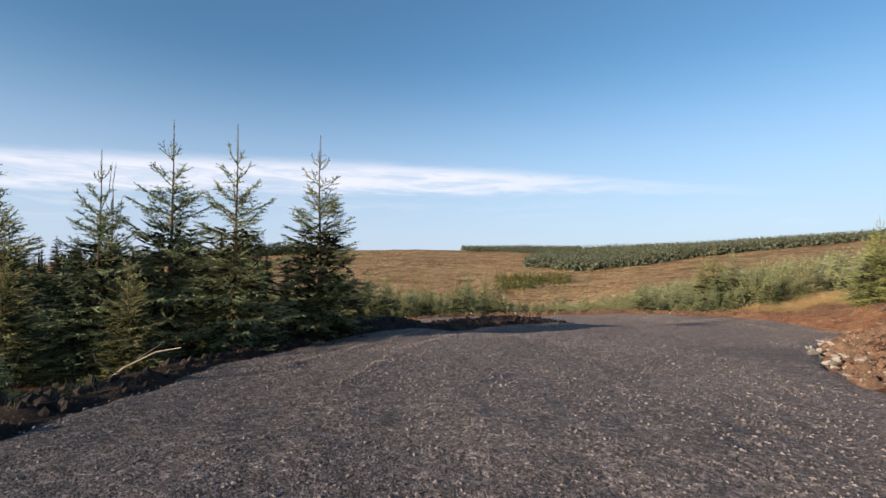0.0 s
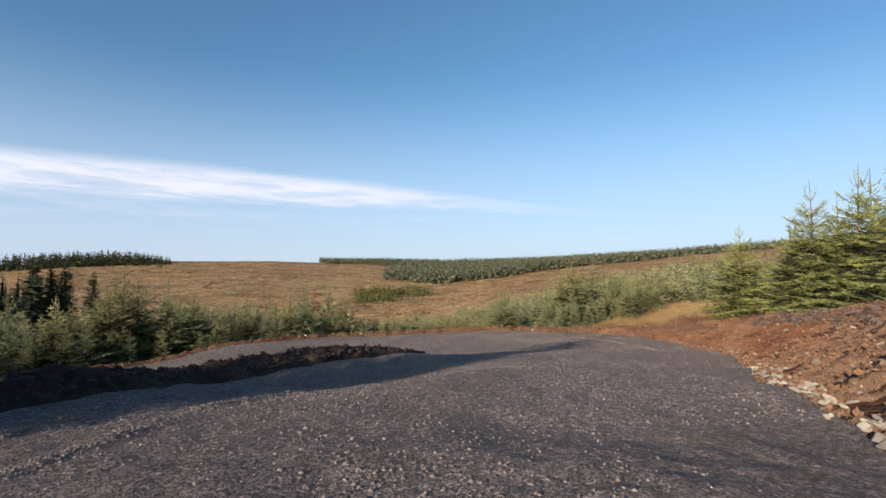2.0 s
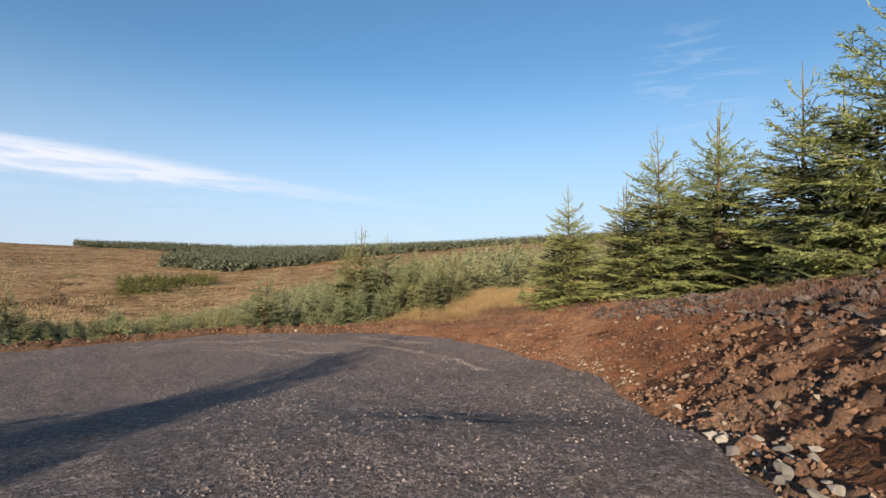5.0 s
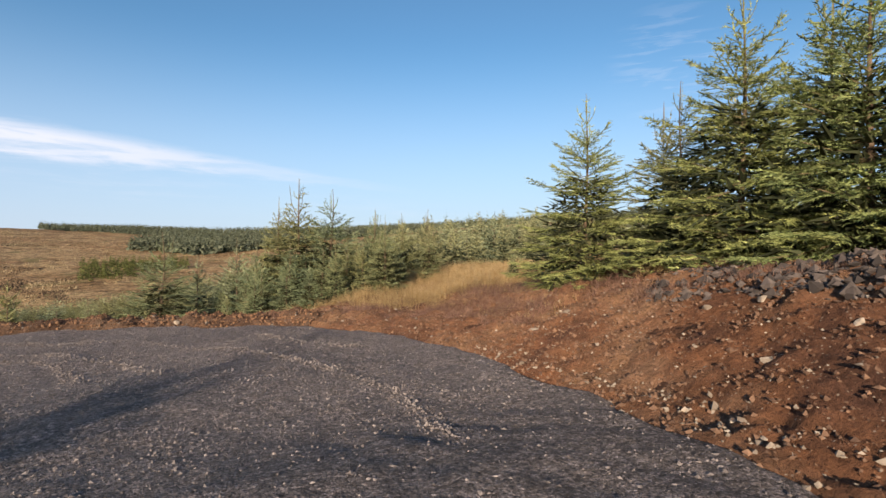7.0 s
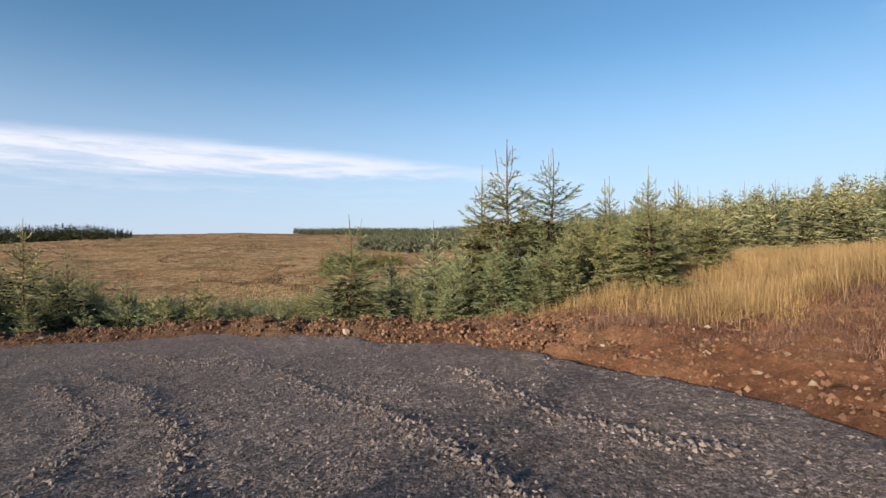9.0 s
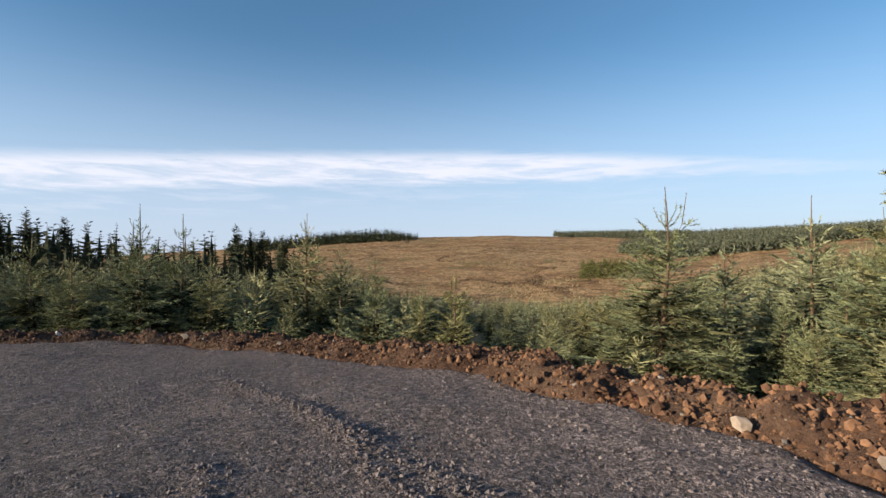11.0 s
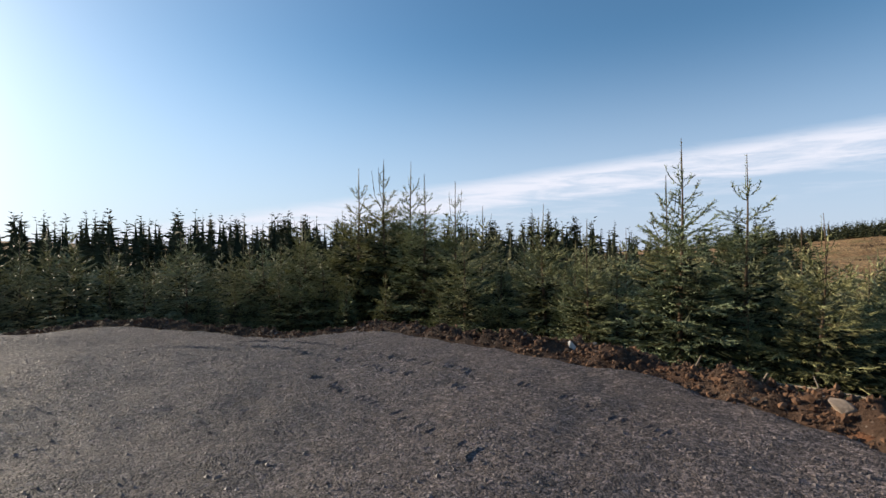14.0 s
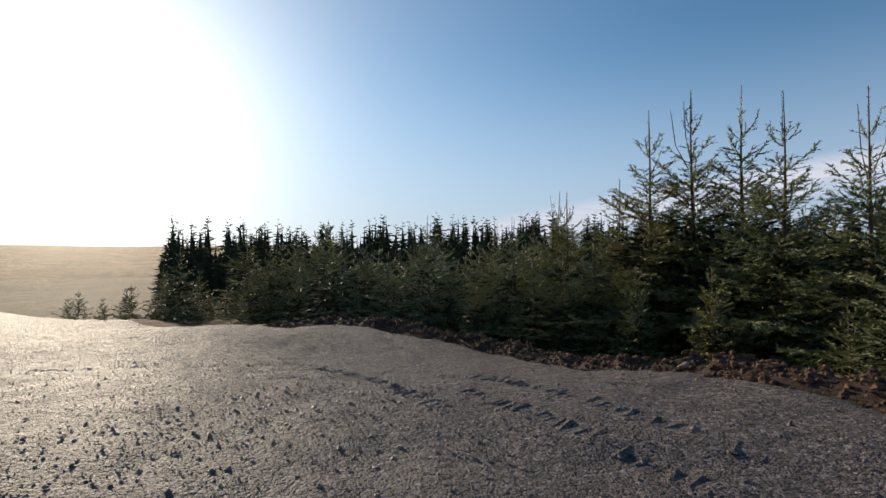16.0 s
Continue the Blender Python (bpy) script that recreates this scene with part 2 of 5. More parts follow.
def bark_material(name, dark, light):
    mt = Mat(name, 0.9, 0.15)
    n = mt.noise(9.0, 5, stretch=(1, 1, 0.3))
    mt.colour(mt.ramp(n, (0.3, dark), (0.7, light)))
    mt.bump((n, 0.015))
    return mt.m


GRAVEL = gravel_material()
PEBBLE = stone_material("gravel_stones", (0.112, 0.091, 0.086), (0.258, 0.214, 0.200), 0.6)
ROCK = stone_material("pale_rock", (0.14, 0.105, 0.080), (0.34, 0.272, 0.215))
SLATE = stone_material("grey_rubble", (0.110, 0.098, 0.087), (0.320, 0.285, 0.245))
WHITE_ROCK = stone_material("white_quartz", (0.62, 0.60, 0.56), (0.75, 0.73, 0.70))
BANK_SOIL = soil_material("red_boulder_clay", (0.080, 0.038, 0.025), (0.160, 0.070, 0.035), (0.195, 0.115, 0.072), dry=(0.165, 0.106, 0.074))
PEATY = soil_material("peaty_brown_soil", (0.070, 0.034, 0.022), (0.150, 0.070, 0.038), (0.210, 0.118, 0.066))
BERM_SOIL = soil_material("rusty_soil", (0.050, 0.027, 0.018), (0.098, 0.056, 0.037), (0.135, 0.086, 0.058))
PEAT = soil_material("dark_peat", (0.020, 0.012, 0.009), (0.042, 0.026, 0.019), (0.085, 0.055, 0.040))
CLOD = stone_material("rusty_clods", (0.075, 0.040, 0.026), (0.205, 0.115, 0.072), 0.95)
RIDGE_CLOD = stone_material("brown_clods", (0.060, 0.030, 0.017), (0.240, 0.128, 0.070), 0.95)
PEAT_CLOD = stone_material("peat_clods", (0.016, 0.010, 0.008), (0.060, 0.040, 0.030), 0.95)
PEAT_RUBBLE = stone_material("peaty_rubble", (0.028, 0.021, 0.019), (0.120, 0.092, 0.080), 0.9)
GROUND = ground_material()
NEEDLES = needle_material("sitka_needles", (0.060, 0.070, 0.032), (0.325, 0.335, 0.178), 0.08)
# greener than NEEDLES, and brightened: sunlight on the bank put into the tone
NEEDLES_BANK = needle_material("bank_spruce_needles", (0.080, 0.100, 0.032), (0.400, 0.410, 0.160), 0.12)
# near-black tone puts the shade inside the crown into the needle colour
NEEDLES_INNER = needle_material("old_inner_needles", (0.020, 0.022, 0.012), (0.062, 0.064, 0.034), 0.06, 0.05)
NEEDLES_FAR = needle_material("sitka_needles_far", (0.065, 0.074, 0.040), (0.350, 0.350, 0.205), 0.13)
NEEDLES_HILL = needle_material("hill_conifer_needles", (0.060, 0.068, 0.044), (0.170, 0.168, 0.115), 0.15, 0.1)
NEEDLES_PATCH = needle_material("moor_sapling_needles", (0.040, 0.052, 0.020), (0.140, 0.155, 0.062), 0.15, 0.1)
NEEDLES_OLD = needle_material("old_spruce_needles", (0.022, 0.030, 0.018), (0.070, 0.074, 0.042), 0.12, 0.08)
BARK = bark_material("spruce_bark", (0.070, 0.045, 0.030), (0.190, 0.130, 0.085))
SHOOT = bark_material("young_shoot_bark", (0.070, 0.055, 0.028), (0.160, 0.120, 0.066))
DEAD = bark_material("dead_wood", (0.13, 0.105, 0.08), (0.27, 0.225, 0.175))
MOOR_GRASS = blade_material("moor_grass", (0.185, 0.128, 0.068), (0.345, 0.256, 0.145), 0.2)
MOOR_HEATHER = blade_material("moor_heather", (0.070, 0.046, 0.028), (0.160, 0.105, 0.060), 0.1)
STRAW = blade_material("tawny_grass", (0.300, 0.185, 0.080), (0.580, 0.420, 0.220))
HEATHER = blade_material("brown_heather", (0.115, 0.062, 0.050), (0.330, 0.195, 0.140), 0.25)
GREENS = blade_material("green_weed", (0.060, 0.090, 0.025), (0.150, 0.190, 0.060))

# ---- the lie of the land ----
# stations of the road bed: x, y, height
STATIONS = np.array([
    (0, -6, 0.2), (0, 0, 0), (0.8, 3.4, -0.09), (2.7, 7.9, -0.23), (6.5, 13.2, -0.51), (10.6, 18, -1.08), (13.4, 20.7, -1.44),
    (14.8, 25.4, -1.8), (14.1, 31.2, -2.08), (12.1, 33.7, -2.29), (8.5, 35.6, -2.6), (3, 36.2, -3.05), (-8.5, 35.4, -3.8),
    (-20, 26, -5.2), (-13, 27, -4.3), (-30, 9, -8.0), (-42, -2, -9.6), (0, 31, -2.95), (-6, 29.5, -3.5), (6, 30, -2.5), (5.5, 39, -2.9), (17.4, 28, -1.84), (-12, 0, 0.1), (12, 6, -0.2), (3, 20, -1.2), (-4, 14, -0.6)])
# outline of the gravelled hairpin: x, y, rise of the land beside it, width of that rise, ridge of spoil on the edge
OUTLINE = np.array([
    (4.8, -30, 0.6, 3, 0), (4.8, 0, 0.8, 3, 0), (5.5, 6.4, 1.2, 3.5, 0), (6.3, 8.0, 1.6, 4, 0), (8.2, 10.8, 1.9, 4.4, 0),
    (11.8, 15.1, 2.2, 4.8, 0), (14.2, 17.6, 2.1, 4.8, 0), (16.6, 20.4, 1.9, 4.6, 0), (18.1, 23.2, 1.5, 4.2, 0),
    (18.9, 26.2, 1.5, 6, 0), (19.0, 29, 1.3, 9, 0.05), (18.3, 31.5, 1.0, 10, 0.1), (17.2, 33.3, -0.1, 6, 0.2), (15.5, 35.2, -1.1, 4, 0.32),
    (13.6, 37.0, -1.6, 4, 0.42), (11.8, 38.2, -1.8, 4, 0.45), (8.0, 40.3, -1.8, 4, 0.42), (4.0, 41.0, -1.7, 4, 0.24),
    (0.0, 39.8, -1.5, 4, 0.13), (-4.0, 38.7, -1.3, 4, 0.10), (-7.0, 37.2, -1.1, 4, 0.12), (-10.5, 34.0, -0.8, 4, 0.15),
    (-14.5, 29.5, -0.6, 4, 0.12), (-20, 22.5, -0.4, 4, 0.08), (-34, 2, -0.4, 4, 0.05), (-42, -2, 0, 4, 0.0), (-24, 8, 0.1, 4, 0.0),
    (-14, 19.5, 0.1, 3, 0.05), (-8, 24.5, 0.1, 3, 0.2), (-2, 26.6, 0.1, 3, 0.35), (3.0, 26.4, 0.0, 2, 0.26), (6.3, 25.2, 0.0, 2, 0.24),
    (6.5, 24.0, 0.0, 2, 0.14), (5.2, 22.6, 0.0, 2, 0.2), (3.2, 21.1, 0.0, 2, 0.22), (1.4, 19.6, 0.0, 2, 0.26), (0.0, 17.8, 0.0, 2, 0.24),
    (-1.5, 14.8, -0.1, 2, 0.25), (-2.7, 12.8, -0.2, 2, 0.1), (-3.6, 10.6, -0.3, 2, 0.05), (-3.9, 8.6, -0.3, 2, 0.04), (-3.6, 6.0, -0.2, 2, 0.04),
    (-3.6, 0, 0, 2, 0), (-3.6, -30, 0, 2, 0)])
CENTRE = np.array((6.0, 24.0))
# the far country by bearing (degrees left of +y): height at 60 m, at 200 m, slope angle of the skyline and its distance
COUNTRY = np.array([
    (-180, 1, 5, 2.0, 500), (-130, 3, 10, 4.0, 500), (-90, 3.5, 12, 4.6, 500), (-60, 1.5, 7, 3.9, 620), (-45, 0.2, 1, 3.1, 700),
    (-30, -2.6, -9, 2.4, 700), (-15, -6.6, -19, 1.8, 700), (0, -8.6, -23, 1.95, 700), (12, -9.0, -23, 1.9, 700), (22, -9, -20, 1.25, 650),
    (35, -8.5, -17, 0.2, 800), (48, -8, -14, -0.8, 1200), (75, -8.5, -13, -0.5, 1400), (92, -9, -13, 0.3, 1500), (105, -9, -13, 0.9, 1500), (133, -9, -13, 1.05, 1500),
    (155, -5, -8, 1.2, 900), (180, 1, 5, 2.0, 500)])


def smooth(v, a, b):
    k = np.clip((v - a) / (b - a), 0, 1)
    return k * k * (3 - 2 * k)


def wave_noise(x, y, scale, seed, octaves=4):
    """Cheap vectorised fractal value noise, about -1..1."""
    out, amp, total = np.zeros_like(x, dtype=float), 1.0, 0.0
    for o in range(octaves):
        u, v = x / scale * 2 ** o + 17.3 * seed + o * 5.1, y / scale * 2 ** o - 9.7 * seed + o * 3.3
        i, j = np.floor(u), np.floor(v)
        fu, fv = u - i, v - j
        fu, fv = fu * fu * (3 - 2 * fu), fv * fv * (3 - 2 * fv)

        def h(a, b):
            s = np.sin(a * 127.1 + b * 311.7 + seed * 74.7) * 43758.5453
            return (s - np.floor(s)) * 2 - 1

        out += amp * ((h(i, j) * (1 - fu) + h(i + 1, j) * fu) * (1 - fv) + (h(i, j + 1) * (1 - fu) + h(i + 1, j + 1) * fu) * fv)
        total += amp
        amp *= 0.5
    return out / total


def edge_of(x, y):
    """Signed distance to the gravel's outline (negative on it), with rise, width and ridge of the nearest edge."""
    best = np.full(x.shape, 1e9)
    data = np.zeros((3, *x.shape))
    inside = np.zeros(x.shape, bool)
    for k in range(len(OUTLINE)):
        a, b = OUTLINE[k], OUTLINE[(k + 1) % len(OUTLINE)]
        dx, dy = b[0] - a[0], b[1] - a[1]
        t = np.clip(((x - a[0]) * dx + (y - a[1]) * dy) / (dx * dx + dy * dy), 0, 1)
        d = np.hypot(x - a[0] - t * dx, y - a[1] - t * dy)
        near = d < best
        best = np.where(near, d, best)
        for n in range(3):
            data[n] = np.where(near, a[2 + n] + t * (b[2 + n] - a[2 + n]), data[n])
        crosses = (a[1] > y) != (b[1] > y)
        if dy:
            inside ^= crosses & (x < a[0] + (y - a[1]) / dy * dx)
    return np.where(inside, -best, best), data


def road_bed(x, y):
    z, w = np.zeros_like(x), np.zeros_like(x)
    for sx, sy, sz in STATIONS:
        k = 1 / ((x - sx) ** 2 + (y - sy) ** 2 + 3) ** 2
        z, w = z + k * sz, w + k
    return z / w


def land(x, y):
    """Height of the ground, the signed distance to the gravel and the spoil ridge's share."""
    x, y = np.atleast_1d(np.asarray(x, float)), np.atleast_1d(np.asarray(y, float))
    s, (rise, run, ridge) = edge_of(x, y)
    near = road_bed(x, y)
    out = np.maximum(s, 0)
    near = near + rise * smooth(out, 0, 1) * smooth(out, 0, run) ** 0.8
    spoil = ridge * np.exp(-((s - 1.0) / 0.75) ** 2) * (s > -1.5)
    near = near + spoil * (0.8 + 0.35 * wave_noise(x, y, 1.6, 3, 2))
    r = np.hypot(x - CENTRE[0], y - CENTRE[1])
    bearing = np.degrees(np.arctan2(-(x - CENTRE[0]), y - CENTRE[1]))
    z60, z200, el, dist = (np.interp(bearing, COUNTRY[:, 0], COUNTRY[:, n]) for n in (1, 2, 3, 4))
    top = dist * np.tan(np.radians(el)) - 1
    far = np.where(r < 60, z60, np.where(r < 200, z60 + (z200 - z60) * (r - 60) / 140, 0))
    k = np.clip((r - 200) / (dist - 200), 0, 1)
    far = np.where(r >= 200, z200 + (top - z200) * (0.82 * k + 0.18 * k * k * (3 - 2 * k)), far)
    far = np.where(r > dist, top - (r - dist) * 0.03, far)
    far = far + wave_noise(x, y, 90, 5, 4) * 2.2 * smooth(r, 90, 300) + wave_noise(x, y, 14, 8, 3) * 0.5 * smooth(r, 40, 90)
    k = smooth(r, 30, 56) * smooth(s, 2, 14)
    z = near * (1 - k) + far * k
    z = z + wave_noise(x, y, 2.2, 2, 4) * 0.12 * smooth(s, 0.8, 4)
    return z, s, spoil


def height(x, y):
    return float(land(x, y)[0][0])


# ---- mesh helpers ----


def from_arrays(name, verts, faces, material, smooth_shade=False):
    me = bpy.data.meshes.new(name)
    me.from_pydata([tuple(v) for v in verts], [], [tuple(f) for f in faces])
    me.materials.append(material)
    if smooth_shade:
        me.polygons.foreach_set("use_smooth", [True] * len(me.polygons))
    me.update()
    return me


def grid_mesh(name, xs, ys, zs, material, keep=None):
    """A sheet over a grid of points (2D arrays); keep: which points belong to it."""
    rows, cols = xs.shape
    index = np.arange(rows * cols).reshape(rows, cols)
    quads = np.stack([index[:-1, :-1], index[:-1, 1:], index[1:, 1:], index[1:, :-1]], -1).reshape(-1, 4)
    pts = np.stack([xs, ys, zs], -1).reshape(-1, 3)
    if keep is not None:
        ok = keep.reshape(-1)
        quads = quads[ok[quads].all(1)]
        used = np.unique(quads)
        back = np.full(len(pts), -1)
        back[used] = np.arange(len(used))
        quads, pts = back[quads], pts[used]
    me = bpy.data.meshes.new(name)
    me.vertices.add(len(pts))
    me.vertices.foreach_set("co", pts.ravel())
    me.loops.add(len(quads) * 4)
    me.loops.foreach_set("vertex_index", quads.ravel())
    me.polygons.add(len(quads))
    me.polygons.foreach_set("loop_start", np.arange(len(quads)) * 4)
    me.polygons.foreach_set("use_smooth", np.ones(len(quads), bool))
    me.update(calc_edges=True)
    me.materials.append(material)
    return me


def part(name, me, parent, label=""):
    ob = new(name, me)
    ob.parent = parent
    return tagged(ob, label=label) if label else ob


class Soup:
    """Gathers loose faces as arrays."""

    def __init__(self):
        self.v, self.f, self.n = [], [], 0

    def add(self, verts, faces):
        verts, faces = np.asarray(verts, float), np.asarray(faces, int)
        self.v.append(verts)
        self.f.append(faces + self.n)
        self.n += len(verts)

    def mesh(self, name, material, smooth_shade=False):
        v, f = np.concatenate(self.v), np.concatenate(self.f)
        me = bpy.data.meshes.new(name)
        me.vertices.add(len(v))
        me.vertices.foreach_set("co", v.ravel())
        k = f.shape[1]
        me.loops.add(f.size)
        me.loops.foreach_set("vertex_index", f.ravel())
        me.polygons.add(len(f))
        me.polygons.foreach_set("loop_start", np.arange(len(f)) * k)
        me.polygons.foreach_set("use_smooth", np.full(len(f), smooth_shade))
        me.update(calc_edges=True)
        me.materials.append(material)
        return me


# ---- ground ----
def axis(lo, hi, step, far):
    core = np.arange(lo, hi + step / 2, step)
    grow, d, p = [], step, 0.0
    while p < far:
        d *= 1.16
        p += d
        grow.append(p)
    return np.concatenate([lo - np.array(grow[::-1]), core, hi + np.array(grow)])


gx, gy = np.meshgrid(axis(-24, 34, 0.4, 2600), axis(-6, 56, 0.4, 2600))
gz, gs, gspoil = land(gx.ravel(), gy.ravel())
gz, gs = gz.reshape(gx.shape), gs.reshape(gx.shape)
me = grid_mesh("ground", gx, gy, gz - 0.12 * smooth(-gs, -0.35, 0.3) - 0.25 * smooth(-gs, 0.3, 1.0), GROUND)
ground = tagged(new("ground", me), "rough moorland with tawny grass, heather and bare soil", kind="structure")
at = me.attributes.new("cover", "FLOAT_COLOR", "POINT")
px, py, ps = gx.ravel(), gy.ravel(), gs.ravel()
pr = np.hypot(px - CENTRE[0], py - CENTRE[1])
pb = np.degrees(np.arctan2(-(px - CENTRE[0]), py - CENTRE[1]))
soil_c = smooth(3.2 + 1.2 * wave_noise(px, py, 3.0, 6, 3) - ps, -0.6, 0.8)
heath_c = smooth(12 + 3 * wave_noise(px, py, 6, 7, 3) - ps, -2, 3) * smooth(px, 12, 18)
# painted shade: dark round the near trees, darkest under the western wood
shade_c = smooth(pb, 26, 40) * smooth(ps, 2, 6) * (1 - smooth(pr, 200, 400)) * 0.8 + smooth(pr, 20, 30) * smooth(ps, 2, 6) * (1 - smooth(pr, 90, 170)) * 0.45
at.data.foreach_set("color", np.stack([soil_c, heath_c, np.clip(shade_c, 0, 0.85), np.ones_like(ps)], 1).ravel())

# ---- gravel road ----
STEP = 0.1
road_x = np.concatenate([np.arange(-43, -22, 0.5), np.arange(-22, 19.8, STEP)])
rx, ry = np.meshgrid(road_x, np.arange(-5, 42, STEP))
rz, rs, _ = land(rx.ravel(), ry.ravel())
rz, rs = rz.reshape(rx.shape), rs.reshape(rx.shape)
edge_wobble = 0.28 * wave_noise(rx, ry, 1.1, 11, 3)
rel = wave_noise(rx, ry, 0.9, 12, 4) * 0.030 + wave_noise(rx, ry, 0.34, 16, 2) * 0.026 + wave_noise(rx, ry, 5, 13, 3) * 0.03


def windrow(points, high, wide):
    """A low ridge of loose stones that wheels have pushed up."""
    d = np.full(rx.shape, 1e9)
    for (ax, ay), (bx, by) in zip(points, points[1:]):
        t = np.clip(((rx - ax) * (bx - ax) + (ry - ay) * (by - ay)) / ((bx - ax) ** 2 + (by - ay) ** 2), 0, 1)
        d = np.minimum(d, np.hypot(rx - ax - t * (bx - ax), ry - ay - t * (by - ay)))
    return high * np.exp(-(d / wide) ** 2) * (0.7 + 0.5 * wave_noise(rx, ry, 0.5, 14, 2))


WINDROWS = [
    [(15.5, 22.6), (16.2, 24.6), (16.2, 26.1), (16.0, 27.7), (15.6, 29.5), (14.9, 31.5), (14.0, 33.5), (11.8, 35.4)],
    [(16.8, 31.0), (16.8, 29.4), (16.9, 28.6), (17.6, 27.6)],
    [(17.0, 28.1), (17.5, 27.7)],
    [(11.9, 33.8), (12.9, 32.2), (13.9, 29.9), (14.2, 27.6)],
    [(11.6, 33.2), (12.1, 32.5), (13.1, 30.5), (13.2, 28.2)],
    [(9.6, 37.2), (12.4, 34.8), (13.8, 33.2)],
    [(-2.4, 7.6), (-1.9, 10.6), (-0.6, 14.2), (1.4, 17.6)],
    [(-1.2, 6.0), (-0.6, 10.0), (0.6, 13.6), (2.6, 17.2)]]
TREADS = [
    [(-3.4, 36.0), (-1.7, 37.1), (0.2, 38.1), (2.2, 38.9), (3.6, 39.2), (5.6, 39.3)],
    [(-1.8, 36.3), (-0.1, 37.2), (0.7, 37.6), (1.6, 38.0), (3.2, 38.5)],
    [(1.4, 37.0), (2.6, 37.3), (3.5, 37.5), (5.0, 37.6)],
    [(-4.0, 34.2), (-2.2, 35.4), (-0.8, 36.2)],
    [(12.2, 34.3), (13.3, 32.4), (14.3, 30.2)],
    [(14.5, 32.9), (15.2, 31.2), (15.8, 29.2)],
    [(-2.1, 7.0), (-1.5, 10.4), (-0.2, 14.0)]]
for line in WINDROWS:
    rel = rel + windrow(line, 0.035, 0.11)
rz = rz + rel + 0.02 - 0.25 * smooth(rs + edge_wobble, -0.25, 0.35)
me = grid_mesh("gravel_road", rx, ry, rz, GRAVEL, rs + edge_wobble < 0.4)
road = tagged(new("road", me), "dark grey crushed-stone forest track on a hairpin bend", kind="structure")


def road_height(x, y):
    i = np.clip(np.round((np.asarray(y) + 5) / STEP).astype(int), 0, rz.shape[0] - 1)
    j = np.clip(np.searchsorted(road_x, np.asarray(x)), 0, rz.shape[1] - 1)
    return rz[i, j]


# ---- banks and ridges of spoil along the edges ----
def along_outline(first, last, step):
    pts = OUTLINE[first:last + 1, :2]
    out = []
    for a, b in zip(pts, pts[1:]):
        n = max(1, int(np.hypot(*(b - a)) / step))
        out += [a + (b - a) * k / n for k in range(n)]
    out = np.array(out + [pts[-1]])
    for _ in range(int(1.2 / step)):
        out[1:-1] = (out[:-2] + 2 * out[1:-1] + out[2:]) / 4
    tangent = np.gradient(out, axis=0)
    tangent /= np.linalg.norm(tangent, axis=1)[:, None]
    return out, np.stack([tangent[:, 1], -tangent[:, 0]], 1)


def edge_strip(name, first, last, lo, hi, step, material, label, rough, tilt=0.0):
    line, normal = along_outline(first, last, step)
    side = np.arange(lo, hi, step)
    xs = line[:, None, 0] + normal[:, None, 0] * side
    ys = line[:, None, 1] + normal[:, None, 1] * side
    z, _, spoil = land(xs.ravel(), ys.ravel())
    z = z.reshape(xs.shape)
    lump = wave_noise(xs, ys, 0.55, 21, 4)
    ridged = 1 - np.abs(wave_noise(xs + tilt * z, ys - tilt * z, 0.42, 22, 3)) * 2
    fade = smooth(side, lo, lo + 0.5)[None] * smooth(-side, -hi, -hi + 0.8)[None]
    along = np.arange(len(line))[:, None] * step
    furrow = np.abs(np.sin((along * 0.8 + side[None] * 0.75) * 5.2 + 2.6 * wave_noise(xs, ys, 1.4, 23, 2))) if tilt else 0.0
    raked = smooth(-ys, -20.5, -15.5) if tilt else 1.0
    rough = rough * (0.5 + 0.5 * raked) if tilt else rough
    z = z - tilt * 0.095 * fade * furrow * raked * smooth(wave_noise(xs, ys, 2.6, 24, 2), -0.7, 0.2)
    z = z + 0.6 * rough * fade * wave_noise(xs, ys, 0.24, 25, 2)
    z = z + 0.05 * fade + rough * fade * (0.6 * lump + 0.7 * ridged * smooth(lump, -0.3, 0.4)) - 0.09 * (1 - fade)
    return tagged(new(name, grid_mesh(name, xs, ys, z, material)), label, kind="structure"), xs, ys, z


verge, ve_x, ve_y, ve_z = edge_strip("verge_slope", 8, 12, -0.25, 4.5, 0.1, PEATY, "peaty brown slope between gravel and grass", 0.13)
bank, bank_x, bank_y, bank_z = edge_strip("bank", 2, 9, -0.3, 5.0, 0.075, BANK_SOIL, "steep cut bank of red stony clay", 0.19, 1.5)
ridge_out, ro_x, ro_y, ro_z = edge_strip("spoil_ridge_outer", 11, 22, -0.35, 2.5, 0.09, BERM_SOIL, "low ridge of rusty broken soil along the gravel", 0.17)
ridge_in, ri_x, ri_y, ri_z = edge_strip("spoil_ridge_inner", 28, 42, -0.35, 2.6, 0.09, PEAT, "low ridge of dark peaty soil inside the bend", 0.10)


# ---- stones and clods ----
OCTA_V = np.array([(1, 0, 0), (-1, 0, 0), (0, 1, 0), (0, -1, 0), (0, 0, 1), (0, 0, -1)], float)
OCTA_F = np.array([(0, 2, 4), (2, 1, 4), (1, 3, 4), (3, 0, 4), (2, 0, 5), (1, 2, 5), (3, 1, 5), (0, 3, 5)])


ICO = bmesh.new()
bmesh.ops.create_icosphere(ICO, subdivisions=1, radius=1.0)
ICO_V = np.array([v.co[:] for v in ICO.verts])
ICO.verts.index_update()
ICO_F = np.array([[v.index for v in f.verts] for f in ICO.faces])
ICO.free()


